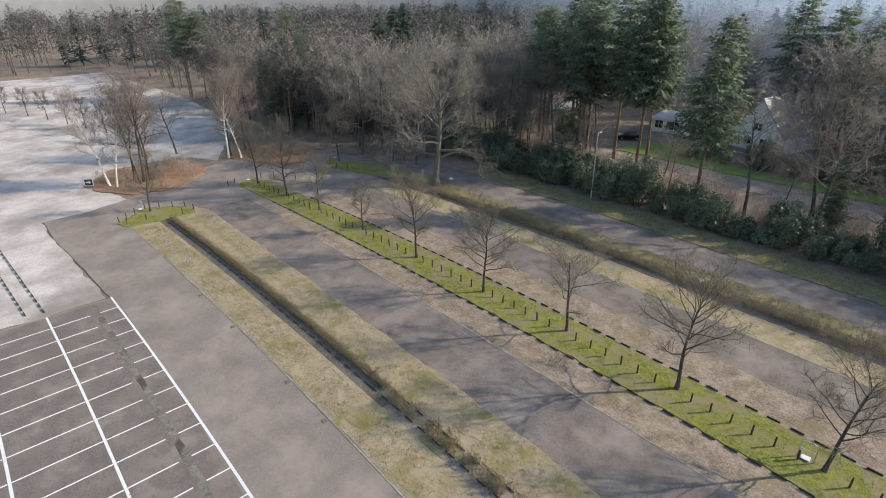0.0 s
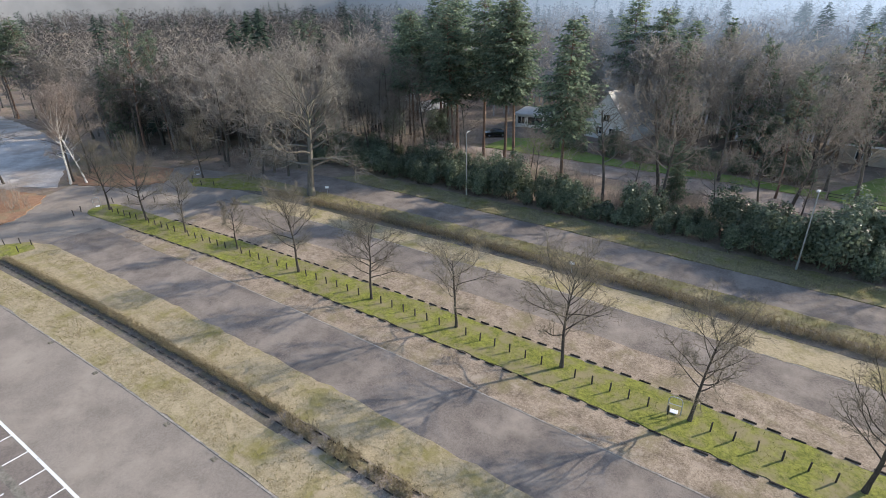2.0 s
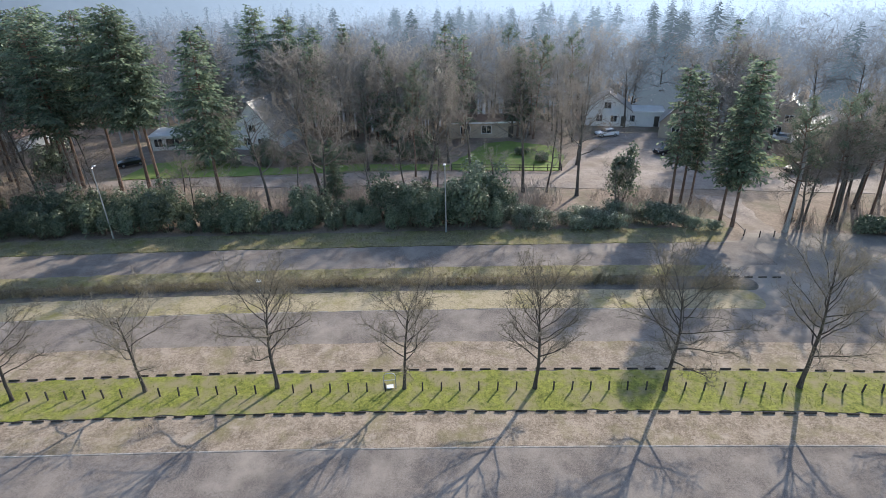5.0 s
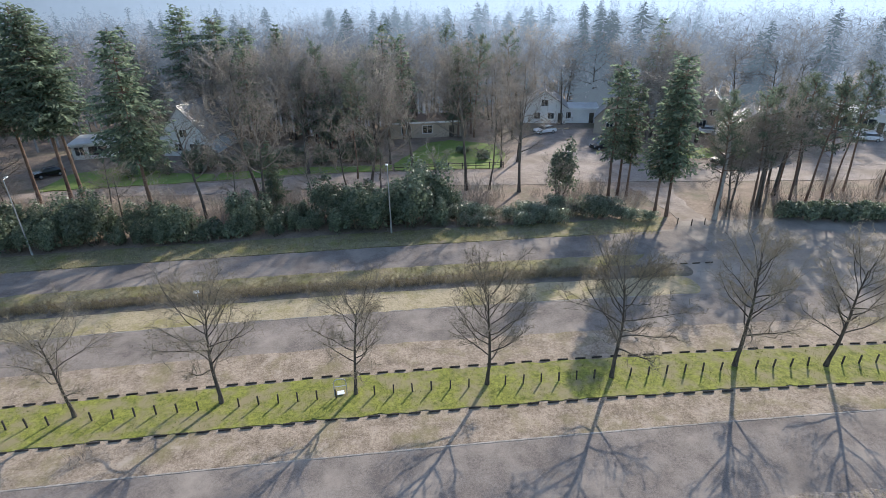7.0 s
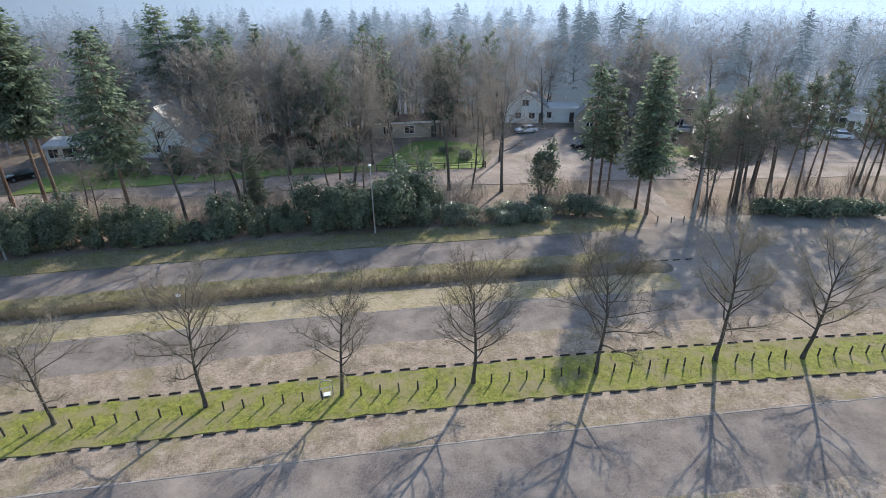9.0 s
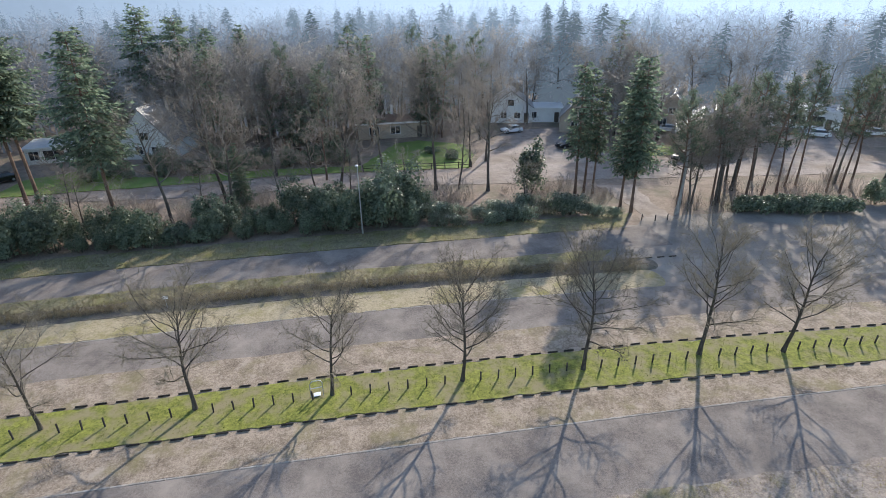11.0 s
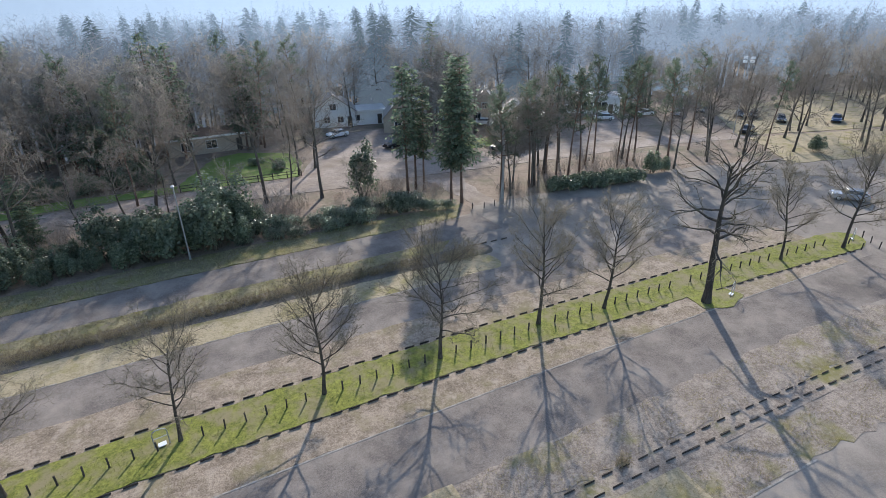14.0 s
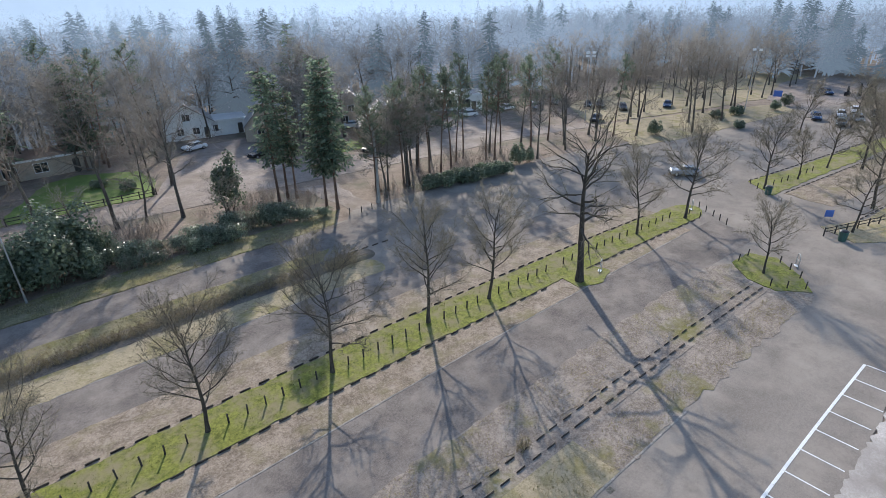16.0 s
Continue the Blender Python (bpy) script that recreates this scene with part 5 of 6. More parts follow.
post_spots = []
row_trees = [-75.2, -67.3, -59.5, -50.2, -40.3, -30.6, -21.6, -12.2, -3.15, 6.0, 14.9, 24.2, 30.6, 39.5, 52.6, 60.8]
for a, b in zip(row_trees, row_trees[1:]):
    n = max(2, round((b - a) / 1.33) - 1)
    for i in range(1, n + 1):
        x = a + (b - a) * i / (n + 1)
        post_spots.append((x, 30.25 - bend(x) * 0.98))
post_spots += [(62.2, 21.2), (63.0, 22.3), (63.8, 23.4), (64.6, 24.6), (65.4, 25.8), (62.0, 24.2), (62.2, 25.6), (50.6, 12.6), (51.2, 11.4), (52.2, 10.2), (54.0, 11.2), (55.2, 12.4), (56.2, 13.6), (56.8, 15.0), (55.6, 16.4), (53.8, 16.6),
               (-75.2, 11.8), (-74.2, 10.4), (-73.2, 9.2), (-72.2, 8.2), (-71.0, 8.8), (-74.6, 13.4), (-73.6, 14.8), (-72.4, 16.0), (-70.8, 16.6), (-70.0, 15.0), (-71.0, 11.0), (-77.8, 24.6), (-77.0, 23.4), (-77.6, 28.6), (-76.6, 30.2), (-75.2, 31.6), (-73, 32),
               (-78, 40.6), (-76.4, 39.6), (-74, 39.6), (-72, 40.4), (76.6, 21.4), (77.6, 23.4), (79, 24.8), (80.6, 22.4), (82.4, 22.0), (84, 21.7), (87.4, 21.2), (89.2, 20.9), (91, 20.6), (33.2, 55.2), (34.6, 54.6), (36.2, 54.6)]
first = post_thing()
for i, (x, y) in enumerate(post_spots):
    m = pose(x, y, 0.05, rng.uniform(-3, 3), rng.uniform(-3, 3), rng.uniform(-20, 20))
    if i == 0:
        first.matrix_world = m
    else:
        copy_thing(first, m)


def sleeper_row(y0, x0, x1, step, length, skip=()):
    spots = []
    x = x0
    while x < x1:
        if not any(a < x < b for a, b in skip):
            spots.append((x, y0 - bend(x, y0), math.degrees(math.atan(-0.0016 * (x + 8)))))
        x += step
    return spots


stop_spots = []
for y0, x0, x1, skip in [(28.15, -50, 36, ()), (32.6, -52, 58, ()), (15.15, -26, 24, ()), (16.05, -26, 50, ())]:
    stop_spots += sleeper_row(y0, x0, x1, 1.335, 0.82, skip)
far_spots = sleeper_row(28.15, -66, -50, 1.335, 0.8) + sleeper_row(32.6, -64, -52, 1.335, 0.8) + sleeper_row(15.15, -68, -26, 1.335, 0.8) + sleeper_row(15.15, 24, 50, 1.335, 0.8) + sleeper_row(16.05, -68, -26, 1.335, 0.8) + sleeper_row(28.15, 42, 62, 1.335, 0.8) \
    + [(x, 46.7 - bend(x), 0) for x in (27.5, 28.8, 30.1, 31.4)] + [(x, -1.45 + 0.115 * (x + 53.4) * 1.0, 6) for x in [-54 - 1.3 * i for i in range(16)]] + [(x, -2.75 + 0.115 * (x + 53.4), 6) for x in [-54.4 - 1.3 * i for i in range(14)]]
for k in range(28):
    far_spots.append((80.6 + 1.36 * k, 25.3 - 0.172 * 1.36 * k, -10))
    far_spots.append((79.0 + 1.36 * k, 20.1 - 0.155 * 1.36 * k, -9))
for k in range(8):
    far_spots.append((75 + 1.36 * k, 11.0 - 0.2 * k, -8))
    far_spots.append((75 + 1.36 * k, 9.9 - 0.2 * k, -8))
sl = tagged(part("wheel_stop", box(-0.39, 0.39, -0.045, 0.045, -0.05, 0.075), M_SLEEPER, bevel=0.02), "dark timber wheel stop at the head of a bay", "wheel stop", "wheel stops")
for i, (x, y, t) in enumerate(stop_spots):
    m = pose(x + rng.uniform(-0.06, 0.06), y + rng.uniform(-0.03, 0.03), 0.06, 0, 0, t + rng.uniform(-1.5, 1.5))
    if i == 0:
        sl.matrix_world = m
        continue
    o = copy_thing(sl, m)
    if y < 17:
        o.scale = (0.94, 0.75, 0.8)
bm = bmesh.new()
for x, y, t in far_spots:
    v = add_box(bm, -0.39, 0.39, -0.045, 0.045, -0.05, 0.075)
    bmesh.ops.transform(bm, matrix=pose(x, y, 0.04, 0, 0, t), verts=v)
tagged(part("far_wheel_stops", bm, M_SLEEPER), "rows of dark timber wheel stops farther off", "wheel stop", kind="stuff")


# ---------------------------------------------------------------- lamps, signs, bins
def street_lamp(x, y, h, turn, heads, label):
    top = tagged(empty("street_lamp", x, y, 0, turn), label, "lamp post", "lamp posts")
    part("pole", tube([(0, 0, -0.3), (0, 0, h * 0.5), (0, 0, h)], [0.085, 0.07, 0.05], 10), M_STEEL, top)
    part("base", tube([(0, 0, -0.1), (0, 0, 0.9)], 0.11, 10), M_STEEL, top)
    if heads == 1:
        part("bracket", tube([(0, 0, h - 0.02), (0.25, 0, h + 0.06), (0.55, 0, h + 0.08)], 0.03, 6), M_STEEL, top)
        hd = part("lamp_head", box(0.35, 0.95, -0.14, 0.14, h + 0.03, h + 0.17), M_STEEL, top, bevel=0.03)
        part("lens", box(0.42, 0.9, -0.1, 0.1, h + 0.005, h + 0.029), M_DARKGLASS, hd)
    else:
        part("crossbar", tube([(-0.9, 0, h), (0.9, 0, h)], 0.04, 6), M_STEEL, top)
        for i, (px, pz) in enumerate([(-0.6, 0.3), (0.6, 0.3), (-0.6, -0.35), (0.6, -0.35)][:heads]):
            hd = part("floodlight", box(px - 0.35, px + 0.35, -0.2, 0.1, h + pz - 0.22, h + pz + 0.22), M_LAMPWHITE, top, bevel=0.04)
            part("lens", box(px - 0.3, px + 0.3, -0.225, -0.203, h + pz - 0.18, h + pz + 0.18), M_WHITEPLATE, hd)
    return top


street_lamp(-39.0, 57.9, 8.5, 100, 1, "grey lamp post with a single head at the wood edge")
street_lamp(0.0, 57.8, 8.2, -95, 1, "grey lamp post with a single head at the wood edge")
street_lamp(97.2, 64.0, 13.2, -50, 4, "tall floodlight mast with four white heads")
street_lamp(128.9, 44.4, 12.4, -70, 2, "tall floodlight mast with two white heads")


def hoop_sign(x, y, turn, plate=True):
    top = tagged(empty("hoop_sign", x, y, 0.05, turn), "tubular steel hoop frame with a white plate in grass", "hoop frame", "hoop frames")
    pts = [(-0.42, 0, -0.2), (-0.42, 0, 1.05), (-0.34, 0, 1.24), (-0.18, 0, 1.32), (0.18, 0, 1.32), (0.34, 0, 1.24), (0.42, 0, 1.05), (0.42, 0, -0.2)]
    part("hoop", tube(pts, 0.035, 8), M_STEEL, top)
    part("crossbar", tube([(-0.42, 0, 0.72), (0.42, 0, 0.72)], 0.025, 6), M_STEEL, top)
    if plate:
        bm = box(-0.24, 0.24, -0.02, 0.02, 0.0, 0.34)
        bmesh.ops.rotate(bm, cent=(0, 0, 0.1), matrix=Matrix.Rotation(radians(-82), 3, "X"), verts=bm.verts[:])
        part("plate", bm, M_WHITEPLATE, top, "tilted white plate", bevel=0.01)
    return top


hoop_sign(-4.15, 30.55, 6)
hoop_sign(42.0, 24.9, 20)
hoop_sign(63.8, 26.0, 30)
hoop_sign(-75.2, 11.2, 50)
hoop_sign(-77.6, 26.6, 60)
hoop_sign(-79.3, 42.2, 60)
hoop_sign(56.4, 12.2, 30)


def small_plate(x, y, turn):
    top = tagged(empty("small_plate", x, y, 0.03, turn), "small white plate on a short steel post", "sign", "small white plates")
    part("post", tube([(0, 0, -0.2), (0, 0, 1.25)], 0.025, 6), M_STEEL, top)
    part("plate", box(-0.24, 0.24, -0.045, -0.027, 0.98, 1.28), M_WHITEPLATE, top, "white plate", bevel=0.006)


small_plate(-17.7, 44.8, 8)
small_plate(-55.1, 47.2, 45)


def arrow_sign(x, y, turn):
    top = tagged(empty("arrow_sign", x, y, 0, turn), "white framed black board with a white arrow", "sign")
    part("board", box(-0.55, 0.55, -0.02, 0.02, 0.25, 1.15), M_BLACKPLATE, top, bevel=0.008)
    bm = box(-0.6, 0.6, -0.03, 0.03, 1.155, 1.22)
    add_box(bm, -0.6, 0.6, -0.03, 0.03, 0.18, 0.245)
    add_box(bm, -0.62, -0.555, -0.03, 0.03, 0.18, 1.22)
    add_box(bm, 0.555, 0.62, -0.03, 0.03, 0.18, 1.22)
    part("frame", bm, M_WHITEPLATE, top)
    bm = bmesh.new()
    v = [bm.verts.new((px, -0.024, pz)) for px, pz in [(-0.4, 0.62), (0.05, 0.62), (0.05, 0.45), (0.4, 0.72), (0.05, 0.99), (0.05, 0.82), (-0.4, 0.82)]]
    bm.faces.new(v)
    part("arrow", bm, M_WHITEPLATE, top, "white arrow")
    for px in (-0.5, 0.5):
        part("leg", tube([(px, 0, -0.15), (px, 0, 0.2)], 0.03, 6), M_STEEL, top)


arrow_sign(-90.7, 8.0, 55)


def sculpture(x, y, h, turn):
    """A dark upright figure group on a plinth, as one plain shape."""
    bm = box(-0.5, 0.5, -0.4, 0.4, 0, 1.0)
    add_tube(bm, [(-0.1, 0, 0.95), (0.0, 0, 1.6), (0.1, 0, h)], [0.3, 0.35, 0.15], 8)
    tagged(part("sculpture", bm, M_BLACKPLATE), "dark abstract sculpture on a plinth by the plaza", "sculpture", "sculptures by the plaza").matrix_world = pose(x, y, 0, 0, 0, turn)


sculpture(165, 31.5, 3.0, 20)
sculpture(163, 33.5, 2.4, 60)
sculpture(167.5, 30.0, 2.6, 90)


def bin_thing(x, y):
    top = tagged(empty("litter_bin", x, y, 0.02), "green plastic litter bin", "litter bin", "litter bins")
    part("body", tube([(0, 0, 0), (0, 0, 0.1), (0, 0, 1.0)], [0.36, 0.38, 0.44], 14), M_BINGREEN, top)
    part("rim", tube([(0, 0, 1.0), (0, 0, 1.07)], 0.47, 14), M_BINGREEN, top)
    part("lid", tube([(0, 0, 1.07), (0, 0, 1.17), (0, 0, 1.24)], [0.45, 0.36, 0.12], 14), M_BLACKPLATE, top)


bin_thing(76.2, 21.6)
bin_thing(66.4, 10.9)


def blue_sign(x, y, w, h, turn):
    top = tagged(empty("blue_panel", x, y, 0, turn), "small blue panel on two posts", "sign")
    part("panel", box(-w / 2, w / 2, -0.03, 0.03, 0.5, 0.5 + h), M_BLUE, top, bevel=0.01)
    for s in (-1, 1):
        part("post", tube([(s * w * 0.4, 0.06, -0.2), (s * w * 0.4, 0.06, 0.5 + h)], 0.03, 6), M_STEEL, top)


blue_sign(71.6, 13.6, 0.9, 0.8, -50)
blue_sign(149, 44.5, 1.8, 1.4, -65)


def rail_fence(x0, y0, x1, y1, n, label):
    top = tagged(empty("rail_fence"), label, "fence")
    a, b = Vector((x0, y0, 0)), Vector((x1, y1, 0))
    for i in range(n + 1):
        p = a.lerp(b, i / n)
        part("post", box(p.x - 0.06, p.x + 0.06, p.y - 0.06, p.y + 0.06, -0.3, 1.0), M_POST, top)
    for z in (0.5, 0.88):
        part("rail", tube([a + Vector((0, 0, z)), b + Vector((0, 0, z))], 0.045, 6), M_POST, top)


rail_fence(1.0, 82.0, 18.0, 80.6, 8, "low dark timber rail fence round the lawn")
rail_fence(66.4, 12.6, 76, 8.6, 6, "low dark timber rail at the end of the strip")


# ---------------------------------------------------------------- houses
def window(parent, x, z, w, h, y, out):
    fr = bmesh.new()
    d0, d1 = (y - 0.02, y + 0.05) if out > 0 else (y - 0.05, y + 0.02)
    add_box(fr, x - w / 2 - 0.07, x + w / 2 + 0.07, d0, d1, z - 0.07, z - 0.001)
    add_box(fr, x - w / 2 - 0.07, x + w / 2 + 0.07, d0, d1, z + h + 0.001, z + h + 0.07)
    add_box(fr, x - w / 2 - 0.07, x - w / 2, d0, d1, z, z + h)
    add_box(fr, x + w / 2, x + w / 2 + 0.07, d0, d1, z, z + h)
    add_box(fr, x - 0.03, x + 0.03, d0, d1, z, z + h)
    wn_ = part("window", fr, M_FRAME, parent, "white framed window")
    for s in (-1, 1):
        cx = x + s * (w / 4 + 0.008)
        part("pane", box(cx - w / 4 + 0.022, cx + w / 4 - 0.022, y + out * 0.004 - 0.008, y + out * 0.004 + 0.008, z + 0.005, z + h - 0.005), M_DARKGLASS, wn_)


def gable_house(x, y, turn, w, d, eave, ridge, wall, roof, label, chimney=True, wins=((-1.4, 0.9, 1.2, 1.2), (1.4, 0.9, 1.2, 1.2)), gable_win=True):
    """A house with its gable to the front (local -Y), ridge running back."""
    top = tagged(empty("house", x, y, 0, turn), label, "house", "houses beyond the wood")
    bm = bmesh.new()
    prof = [(-w / 2, -0.3), (w / 2, -0.3), (w / 2, eave), (0, ridge), (-w / 2, eave)]
    a = [bm.verts.new((px, -d / 2, pz)) for px, pz in prof]
    b = [bm.verts.new((px, d / 2, pz)) for px, pz in prof]
    bm.faces.new(a)
    bm.faces.new(b[::-1])
    for i in range(5):
        bm.faces.new((a[i], b[i], b[(i + 1) % 5], a[(i + 1) % 5]))
    bmesh.ops.recalc_face_normals(bm, faces=bm.faces[:])
    part("wall", bm, wall, top)
    slope = math.hypot(w / 2, ridge - eave)
    ux, uz = (w / 2) / slope, (ridge - eave) / slope
    for s in (-1, 1):
        bm = bmesh.new()
        ex, ez = s * (w / 2 + 0.45 * ux), eave - 0.45 * uz
        c = [(0, ridge + 0.03), (ex, ez + 0.03), (ex, ez + 0.2), (0, ridge + 0.24)]
        f1 = [bm.verts.new((px, -d / 2 - 0.35, pz)) for px, pz in c]
        f2 = [bm.verts.new((px, d / 2 + 0.35, pz)) for px, pz in c]
        bm.faces.new(f1)
        bm.faces.new(f2[::-1])
        for i in range(4):
            bm.faces.new((f1[i], f2[i], f2[(i + 1) % 4], f1[(i + 1) % 4]))
        bmesh.ops.recalc_face_normals(bm, faces=bm.faces[:])
        rf = part("roof", bm, roof, top)
        bm = bmesh.new()
        n = int(slope / 0.36)
        for i in range(n):
            t0 = (i + 0.5) / n
            px, pz = s * t0 * (w / 2 + 0.4 * ux), ridge + 0.24 + (ez + 0.2 - ridge - 0.24) * t0
            add_box(bm, px - 0.03, px + 0.03, -d / 2 - 0.34, d / 2 + 0.34, pz - 0.02, pz + 0.035)
        part("tile_course", bm, roof, rf)
    part("ridge", tube([(0, -d / 2 - 0.36, ridge + 0.22), (0, d / 2 + 0.36, ridge + 0.22)], 0.12, 6), roof, top)
    if chimney:
        part("chimney", box(w * 0.12, w * 0.12 + 0.6, d * 0.1, d * 0.1 + 0.6, eave, ridge + 0.9), M_BRICKW, top, bevel=0.03)
    for wx, wz, ww, wh in wins:
        window(top, wx, wz, ww, wh, -d / 2 - 0.012, -1)
    if gable_win:
        window(top, 0, eave + 0.3, 1.3, 1.2, -d / 2 - 0.012, -1)
    part("door", box(w * 0.42 - 0.95, w * 0.42, -d / 2 - 0.05, -d / 2 - 0.01, 0, 2.05), M_DARKWOOD, top)
    return top


def flat_house(x, y, turn, w, d, h, wall, label, wins, roof=None):
    top = tagged(empty("bungalow", x, y, 0, turn), label, "house", "houses beyond the wood")
    part("wall", box(-w / 2, w / 2, -d / 2, d / 2, -0.3, h), wall, top)
    part("roof", box(-w / 2 - 0.4, w / 2 + 0.4, -d / 2 - 0.4, d / 2 + 0.4, h + 0.002, h + 0.25), roof or M_FELT, top, bevel=0.03)
    part("fascia", box(-w / 2 - 0.43, w / 2 + 0.43, -d / 2 - 0.44, -d / 2 - 0.402, h - 0.06, h + 0.27), M_FRAME, top)
    for wx, wz, ww, wh in wins:
        window(top, wx, wz, ww, wh, -d / 2 - 0.012, -1)
    part("door", box(w * 0.3, w * 0.3 + 0.95, -d / 2 - 0.05, -d / 2 - 0.01, 0, 2.05), M_DARKWOOD, top)
    return top


gable_house(-33.5, 102.5, -12, 9.0, 11, 3.0, 8.3, M_WALL, M_ROOF, "white gabled house with a steep grey tiled roof")
gable_house(-83.0, 104, -8, 8.0, 9, 2.8, 7.6, M_WALL, M_ROOFRED, "white gabled house half hidden among trees")
flat_house(-50.0, 102.0, 10, 9, 7, 2.5, M_WALL, "long low white bungalow with wide windows", ((-3.3, 0.7, 1.4, 1.4), (-0.4, 0.6, 3.0, 1.5), (2.0, 0.8, 1.0, 1.3)))
gable_house(34.0, 114, -15, 9, 8, 3.2, 6.4, M_WALL, M_ROOF, "white house with a lower wing behind the street")
flat_house(40.5, 112, -15, 8, 6, 2.8, M_WALL, "white flat roofed garage wing", ((-2, 0.9, 1.4, 1.2),))
gable_house(45.5, 102, -25, 8.5, 9, 2.8, 7.4, M_BRICKW, M_ROOF, "tan gabled house behind tall spruces")
gable_house(64.0, 101, -30, 9, 9, 2.6, 6.6, M_BRICKW, M_ROOF, "low tan house with a grey roof")
gable_house(63.0, 86.5, -32, 11, 10, 2.5, 6.4, M_BRICKW, M_ROOF, "broad tan bungalow with a low gable")
flat_house(89.5, 95, -40, 12, 8, 3.4, M_WALL, "white flat roofed building with large windows", ((-4, 0.8, 2.4, 1.7), (-1, 0.8, 2.4, 1.7), (2, 0.8, 2.4, 1.7)))
flat_house(8.0, 106, 0, 14, 7, 2.8, M_BRICKW, "low house at the back of the lawn", ((-4, 0.8, 1.8, 1.4), (0, 0.8, 1.8, 1.4)), M_ROOFRED)
gable_house(-100, 150, 40, 8, 9, 2.8, 7.4, M_WALL, M_ROOFRED, "white gable deep in the wood")
flat_house(212, 62, -75, 22, 10, 4.6, M_BRICKW, "pale distant building behind the plaza", ((-8, 0.8, 3, 2.4), (-4, 0.8, 3, 2.4), (0, 0.8, 3, 2.4)))


# ---------------------------------------------------------------- cars
def car(paint, label):
    top = tagged(empty("car"), label, "car", "parked cars")
    bm = bmesh.new()
    prof = [(-2.1, 0.28), (-2.15, 0.62), (-2.05, 0.86), (-1.15, 0.95), (-0.98, 0.97), (0.95, 0.97), (1.95, 0.98), (2.1, 0.8), (2.12, 0.5), (2.05, 0.28)]
    rings = []
    for yy, k, dz in [(-0.86, 0.97, -0.04), (-0.8, 1, 0), (0.8, 1, 0), (0.86, 0.97, -0.04)]:
        rings.append([bm.verts.new((px * k, yy, pz + (dz if pz > 0.5 else 0.04 * (k < 1)))) for px, pz in prof])
    for a, b in zip(rings, rings[1:]):
        for i in range(len(prof)):
            bm.faces.new((a[i], b[i], b[(i + 1) % len(prof)], a[(i + 1) % len(prof)]))
    bm.faces.new(rings[0])
    bm.faces.new(rings[-1][::-1])
    bmesh.ops.recalc_face_normals(bm, faces=bm.faces[:])
    part("body", bm, PAINTS[paint], top, bevel=0.03)

    def cabin(name, z0, z1, x0, x1, x2, x3, y0, y1, material):
        bm = bmesh.new()
        lo = [bm.verts.new(p) for p in ((x0, -y0, z0), (x3, -y0, z0), (x3, y0, z0), (x0, y0, z0))]
        hi = [bm.verts.new(p) for p in ((x1, -y1, z1), (x2, -y1, z1), (x2, y1, z1), (x1, y1, z1))]
        bm.faces.new(lo[::-1])
        bm.faces.new(hi)
        for i in range(4):
            bm.faces.new((lo[i], lo[(i + 1) % 4], hi[(i + 1) % 4], hi[i]))
        return part(name, bm, material, top, bevel=0.03)
    cabin("glasshouse", 0.94, 1.36, -1.05, -0.5, 1.2, 1.85, 0.76, 0.62, M_DARKGLASS)
    cabin("roof", 1.365, 1.44, -0.52, -0.4, 1.1, 1.22, 0.63, 0.55, PAINTS[paint])
    for sx in (-1.3, 1.28):
        for sy in (-1, 1):
            w = part("wheel", tube([(sx, sy * 0.66, 0.31), (sx, sy * 0.87, 0.31)], 0.31, 16), M_TYRE, top)
            part("rim", tube([(sx, sy * 0.872, 0.31), (sx, sy * 0.885, 0.31)], 0.2, 12), M_RIM, w)
    for sy in (-1, 1):
        part("headlight", box(-2.13, -2.0, sy * 0.66 - 0.15, sy * 0.66 + 0.15, 0.62, 0.76), M_FRAME, top, bevel=0.02)
        part("tail_light", box(2.05, 2.13, sy * 0.68 - 0.12, sy * 0.68 + 0.12, 0.7, 0.88), M_REDLENS, top, bevel=0.02)
    part("bumper", box(-2.2, -2.06, -0.78, 0.78, 0.3, 0.5), M_TYRE, top, bevel=0.03)
    return top


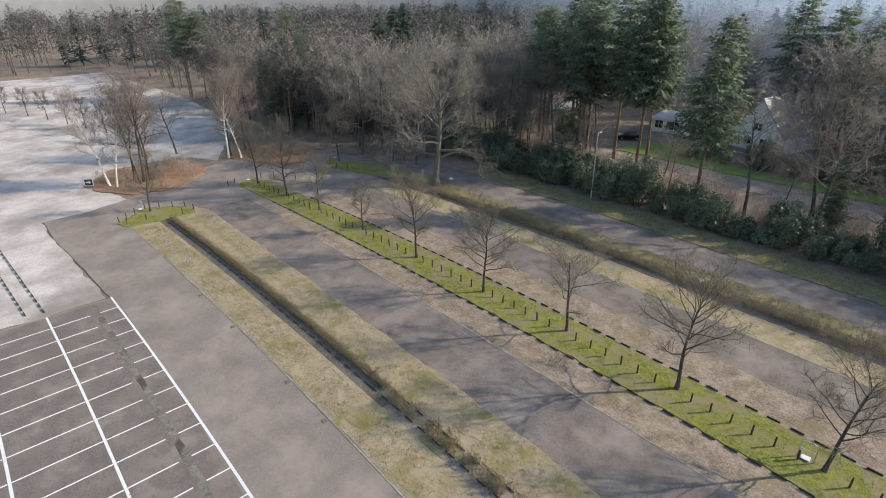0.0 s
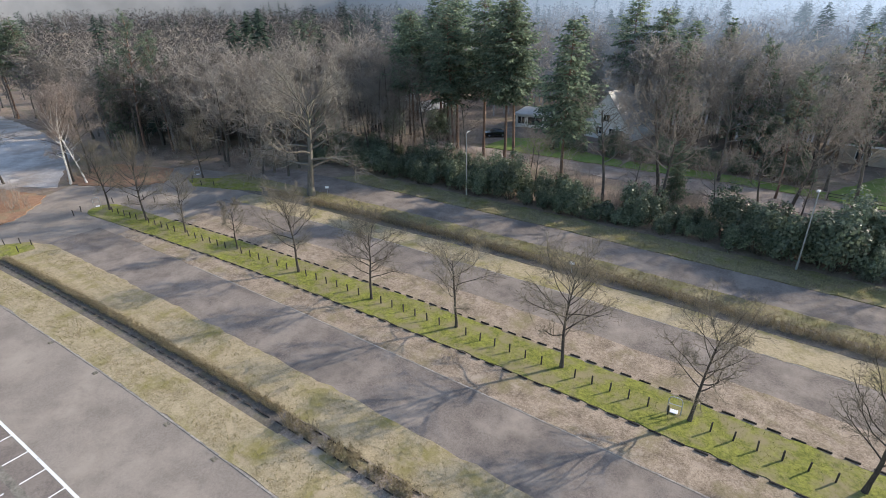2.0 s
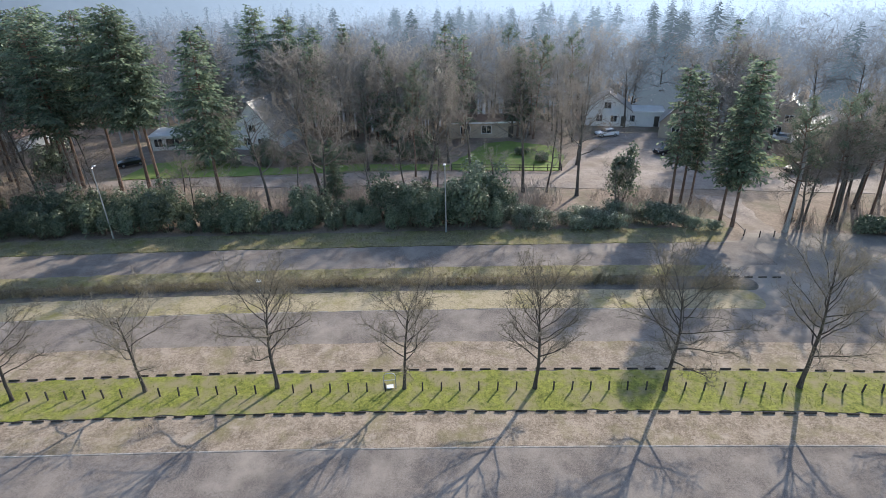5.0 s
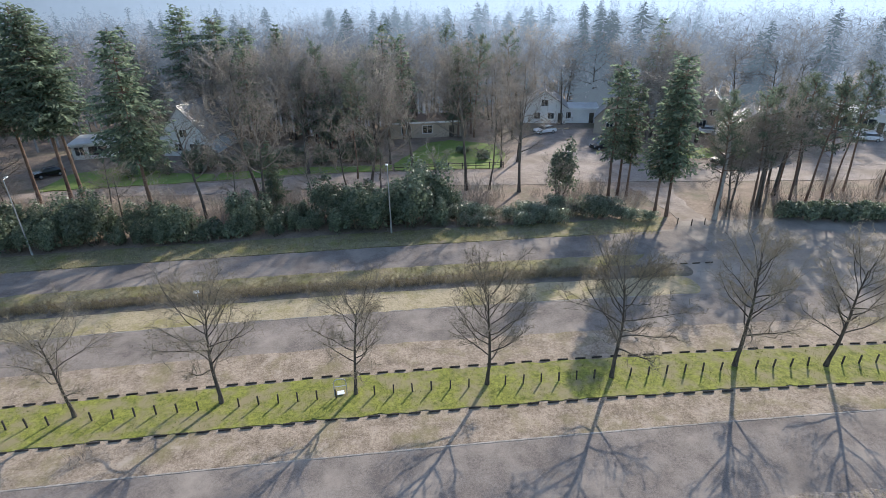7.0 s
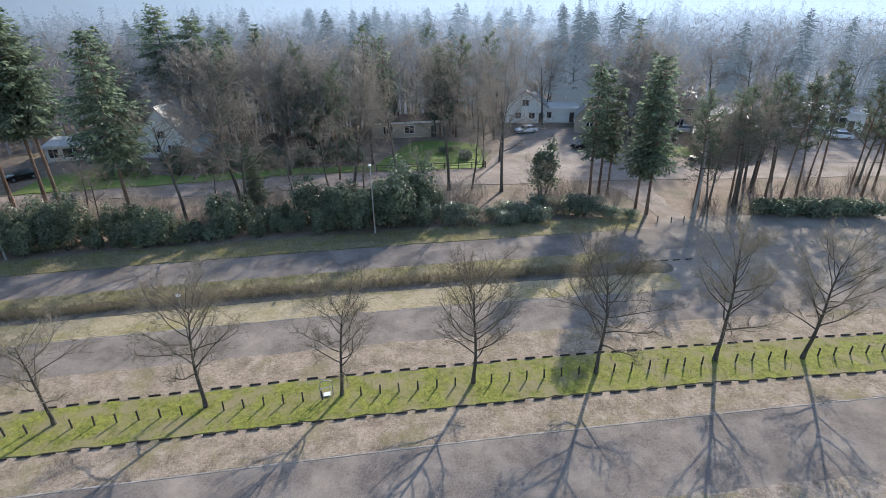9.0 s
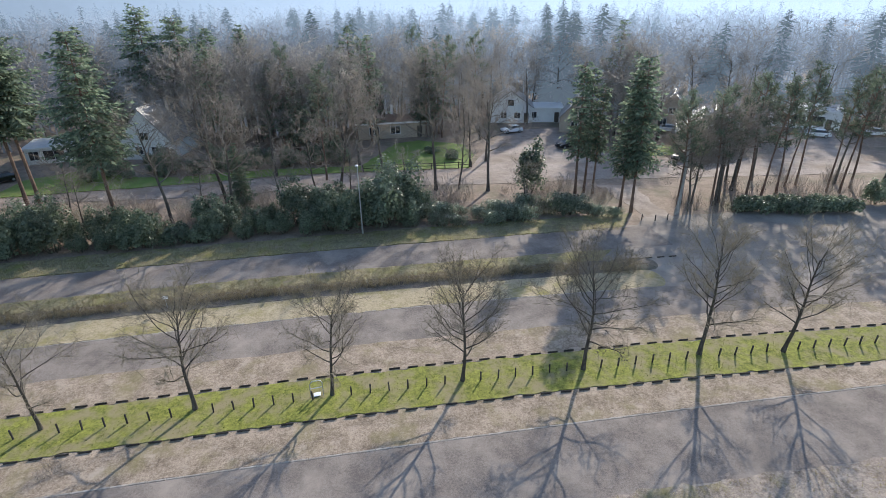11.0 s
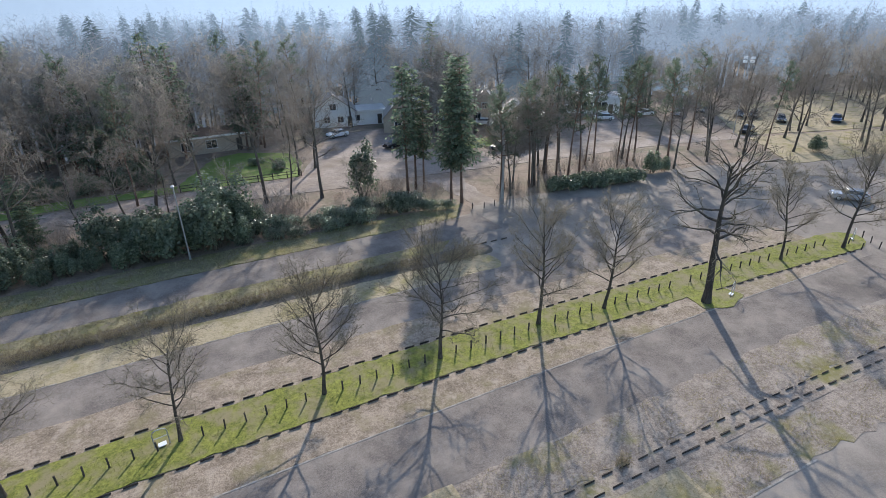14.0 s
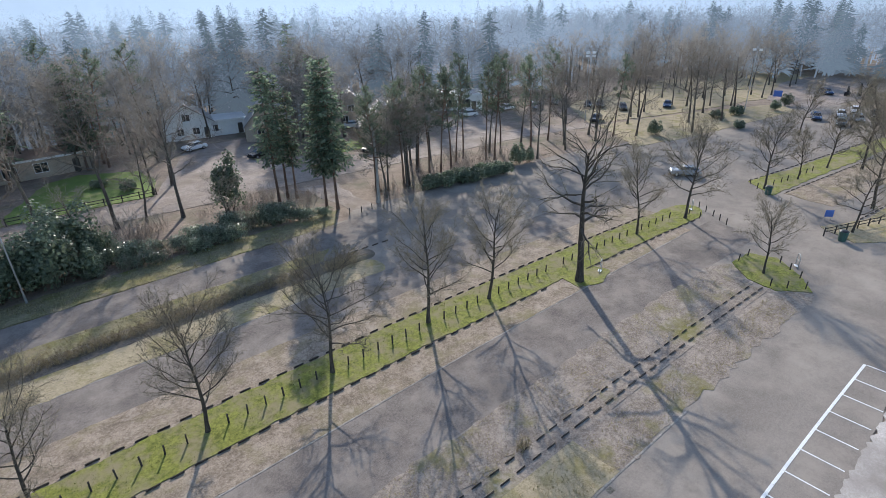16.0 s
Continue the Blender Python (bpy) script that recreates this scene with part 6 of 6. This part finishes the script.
makes = {}
for paint, x, y, t in [("white", 30.8, 101.6, 10), ("black", 37.2, 88.6, 15), ("white", 60.2, 95.4, -30), ("silver", 61.8, 92.4, -30), ("white", 84.3, 85.4, -30), ("black", 52.5, 77.4, 20), ("silver", 76.7, 33.0, -52),
                       ("grey", 108, 79.6, 30), ("black", 110.6, 72.2, 30), ("grey", 112.6, 70.4, 30), ("black", 113.2, 64.8, 35), ("blue", 122.4, 58.9, 25), ("white", 105, 83, 30), ("black", 99, 62.5, 20),
                       ("blue", 129.9, 31.0, 20), ("white", 135.6, 28.0, 15), ("silver", 133, 24.5, 20), ("grey", 127, 26, 15), ("white", 142, 27, 15), ("black", 140, 23, 20), ("blue", 163, 38, 40), ("black", -53.0, 88.5, 40), ("white", 95, 84, -20), ("silver", 101, 80, 20)]:
    m = pose(x, y, 0.0, 0, 0, t)
    names_ = {"white": "white hatchback parked in the open", "black": "black car parked on the street", "silver": "silver car parked in sunlight", "grey": "dark grey car parked under trees", "blue": "dark blue car parked in a bay"}
    if paint not in makes:
        makes[paint] = car(paint, names_[paint])
        makes[paint].matrix_world = m
    else:
        copy_thing(makes[paint], m)

# ---------------------------------------------------------------- kerb stones last
kerb_line("kerb_drive_near", 25.05, -50, 58, "pale concrete kerb along the drive")
kerb_line("kerb_main", 11.33, -62, 30, "pale concrete kerb along the main road")
kerb_line("kerb_drive_far", 40.95, -50, 24, "pale concrete kerb beside the far drive")


# ---------------------------------------------------------------- drains in the kerb lines
def drain(x, y, turn):
    """A cast iron gully: frame and slotted grate, set flush beside the kerb."""
    top = tagged(empty("drain"), "dark cast iron drain grate beside the kerb", "drain", "drains along the kerbs")
    bm = bmesh.new()
    for a, b, c, d in [(-0.26, 0.26, -0.22, -0.17), (-0.26, 0.26, 0.17, 0.22), (-0.26, -0.21, -0.17, 0.17), (0.21, 0.26, -0.17, 0.17)]:
        add_box(bm, a, b, c, d, -0.03, 0.022)
    part("frame", bm, M_GUTTER, top)
    bm = bmesh.new()
    for k in range(6):
        add_box(bm, -0.19 + k * 0.068, -0.155 + k * 0.068, -0.17, 0.17, -0.03, 0.016)
    add_box(bm, -0.21, 0.21, -0.17, 0.17, -0.04, 0.004)
    part("grate", bm, M_GUTTER, top)
    top.matrix_world = pose(x, y, 0.006, 0, 0, turn) @ Matrix.Scale(0.75, 4)


for x in (-47.5, -40.3, -30.7, -25.5, -14.2, -3.0, 9.5, 20.5):
    drain(x, 11.0 - bend(x, 11.0), math.degrees(math.atan(-0.0016 * (x + 8))))
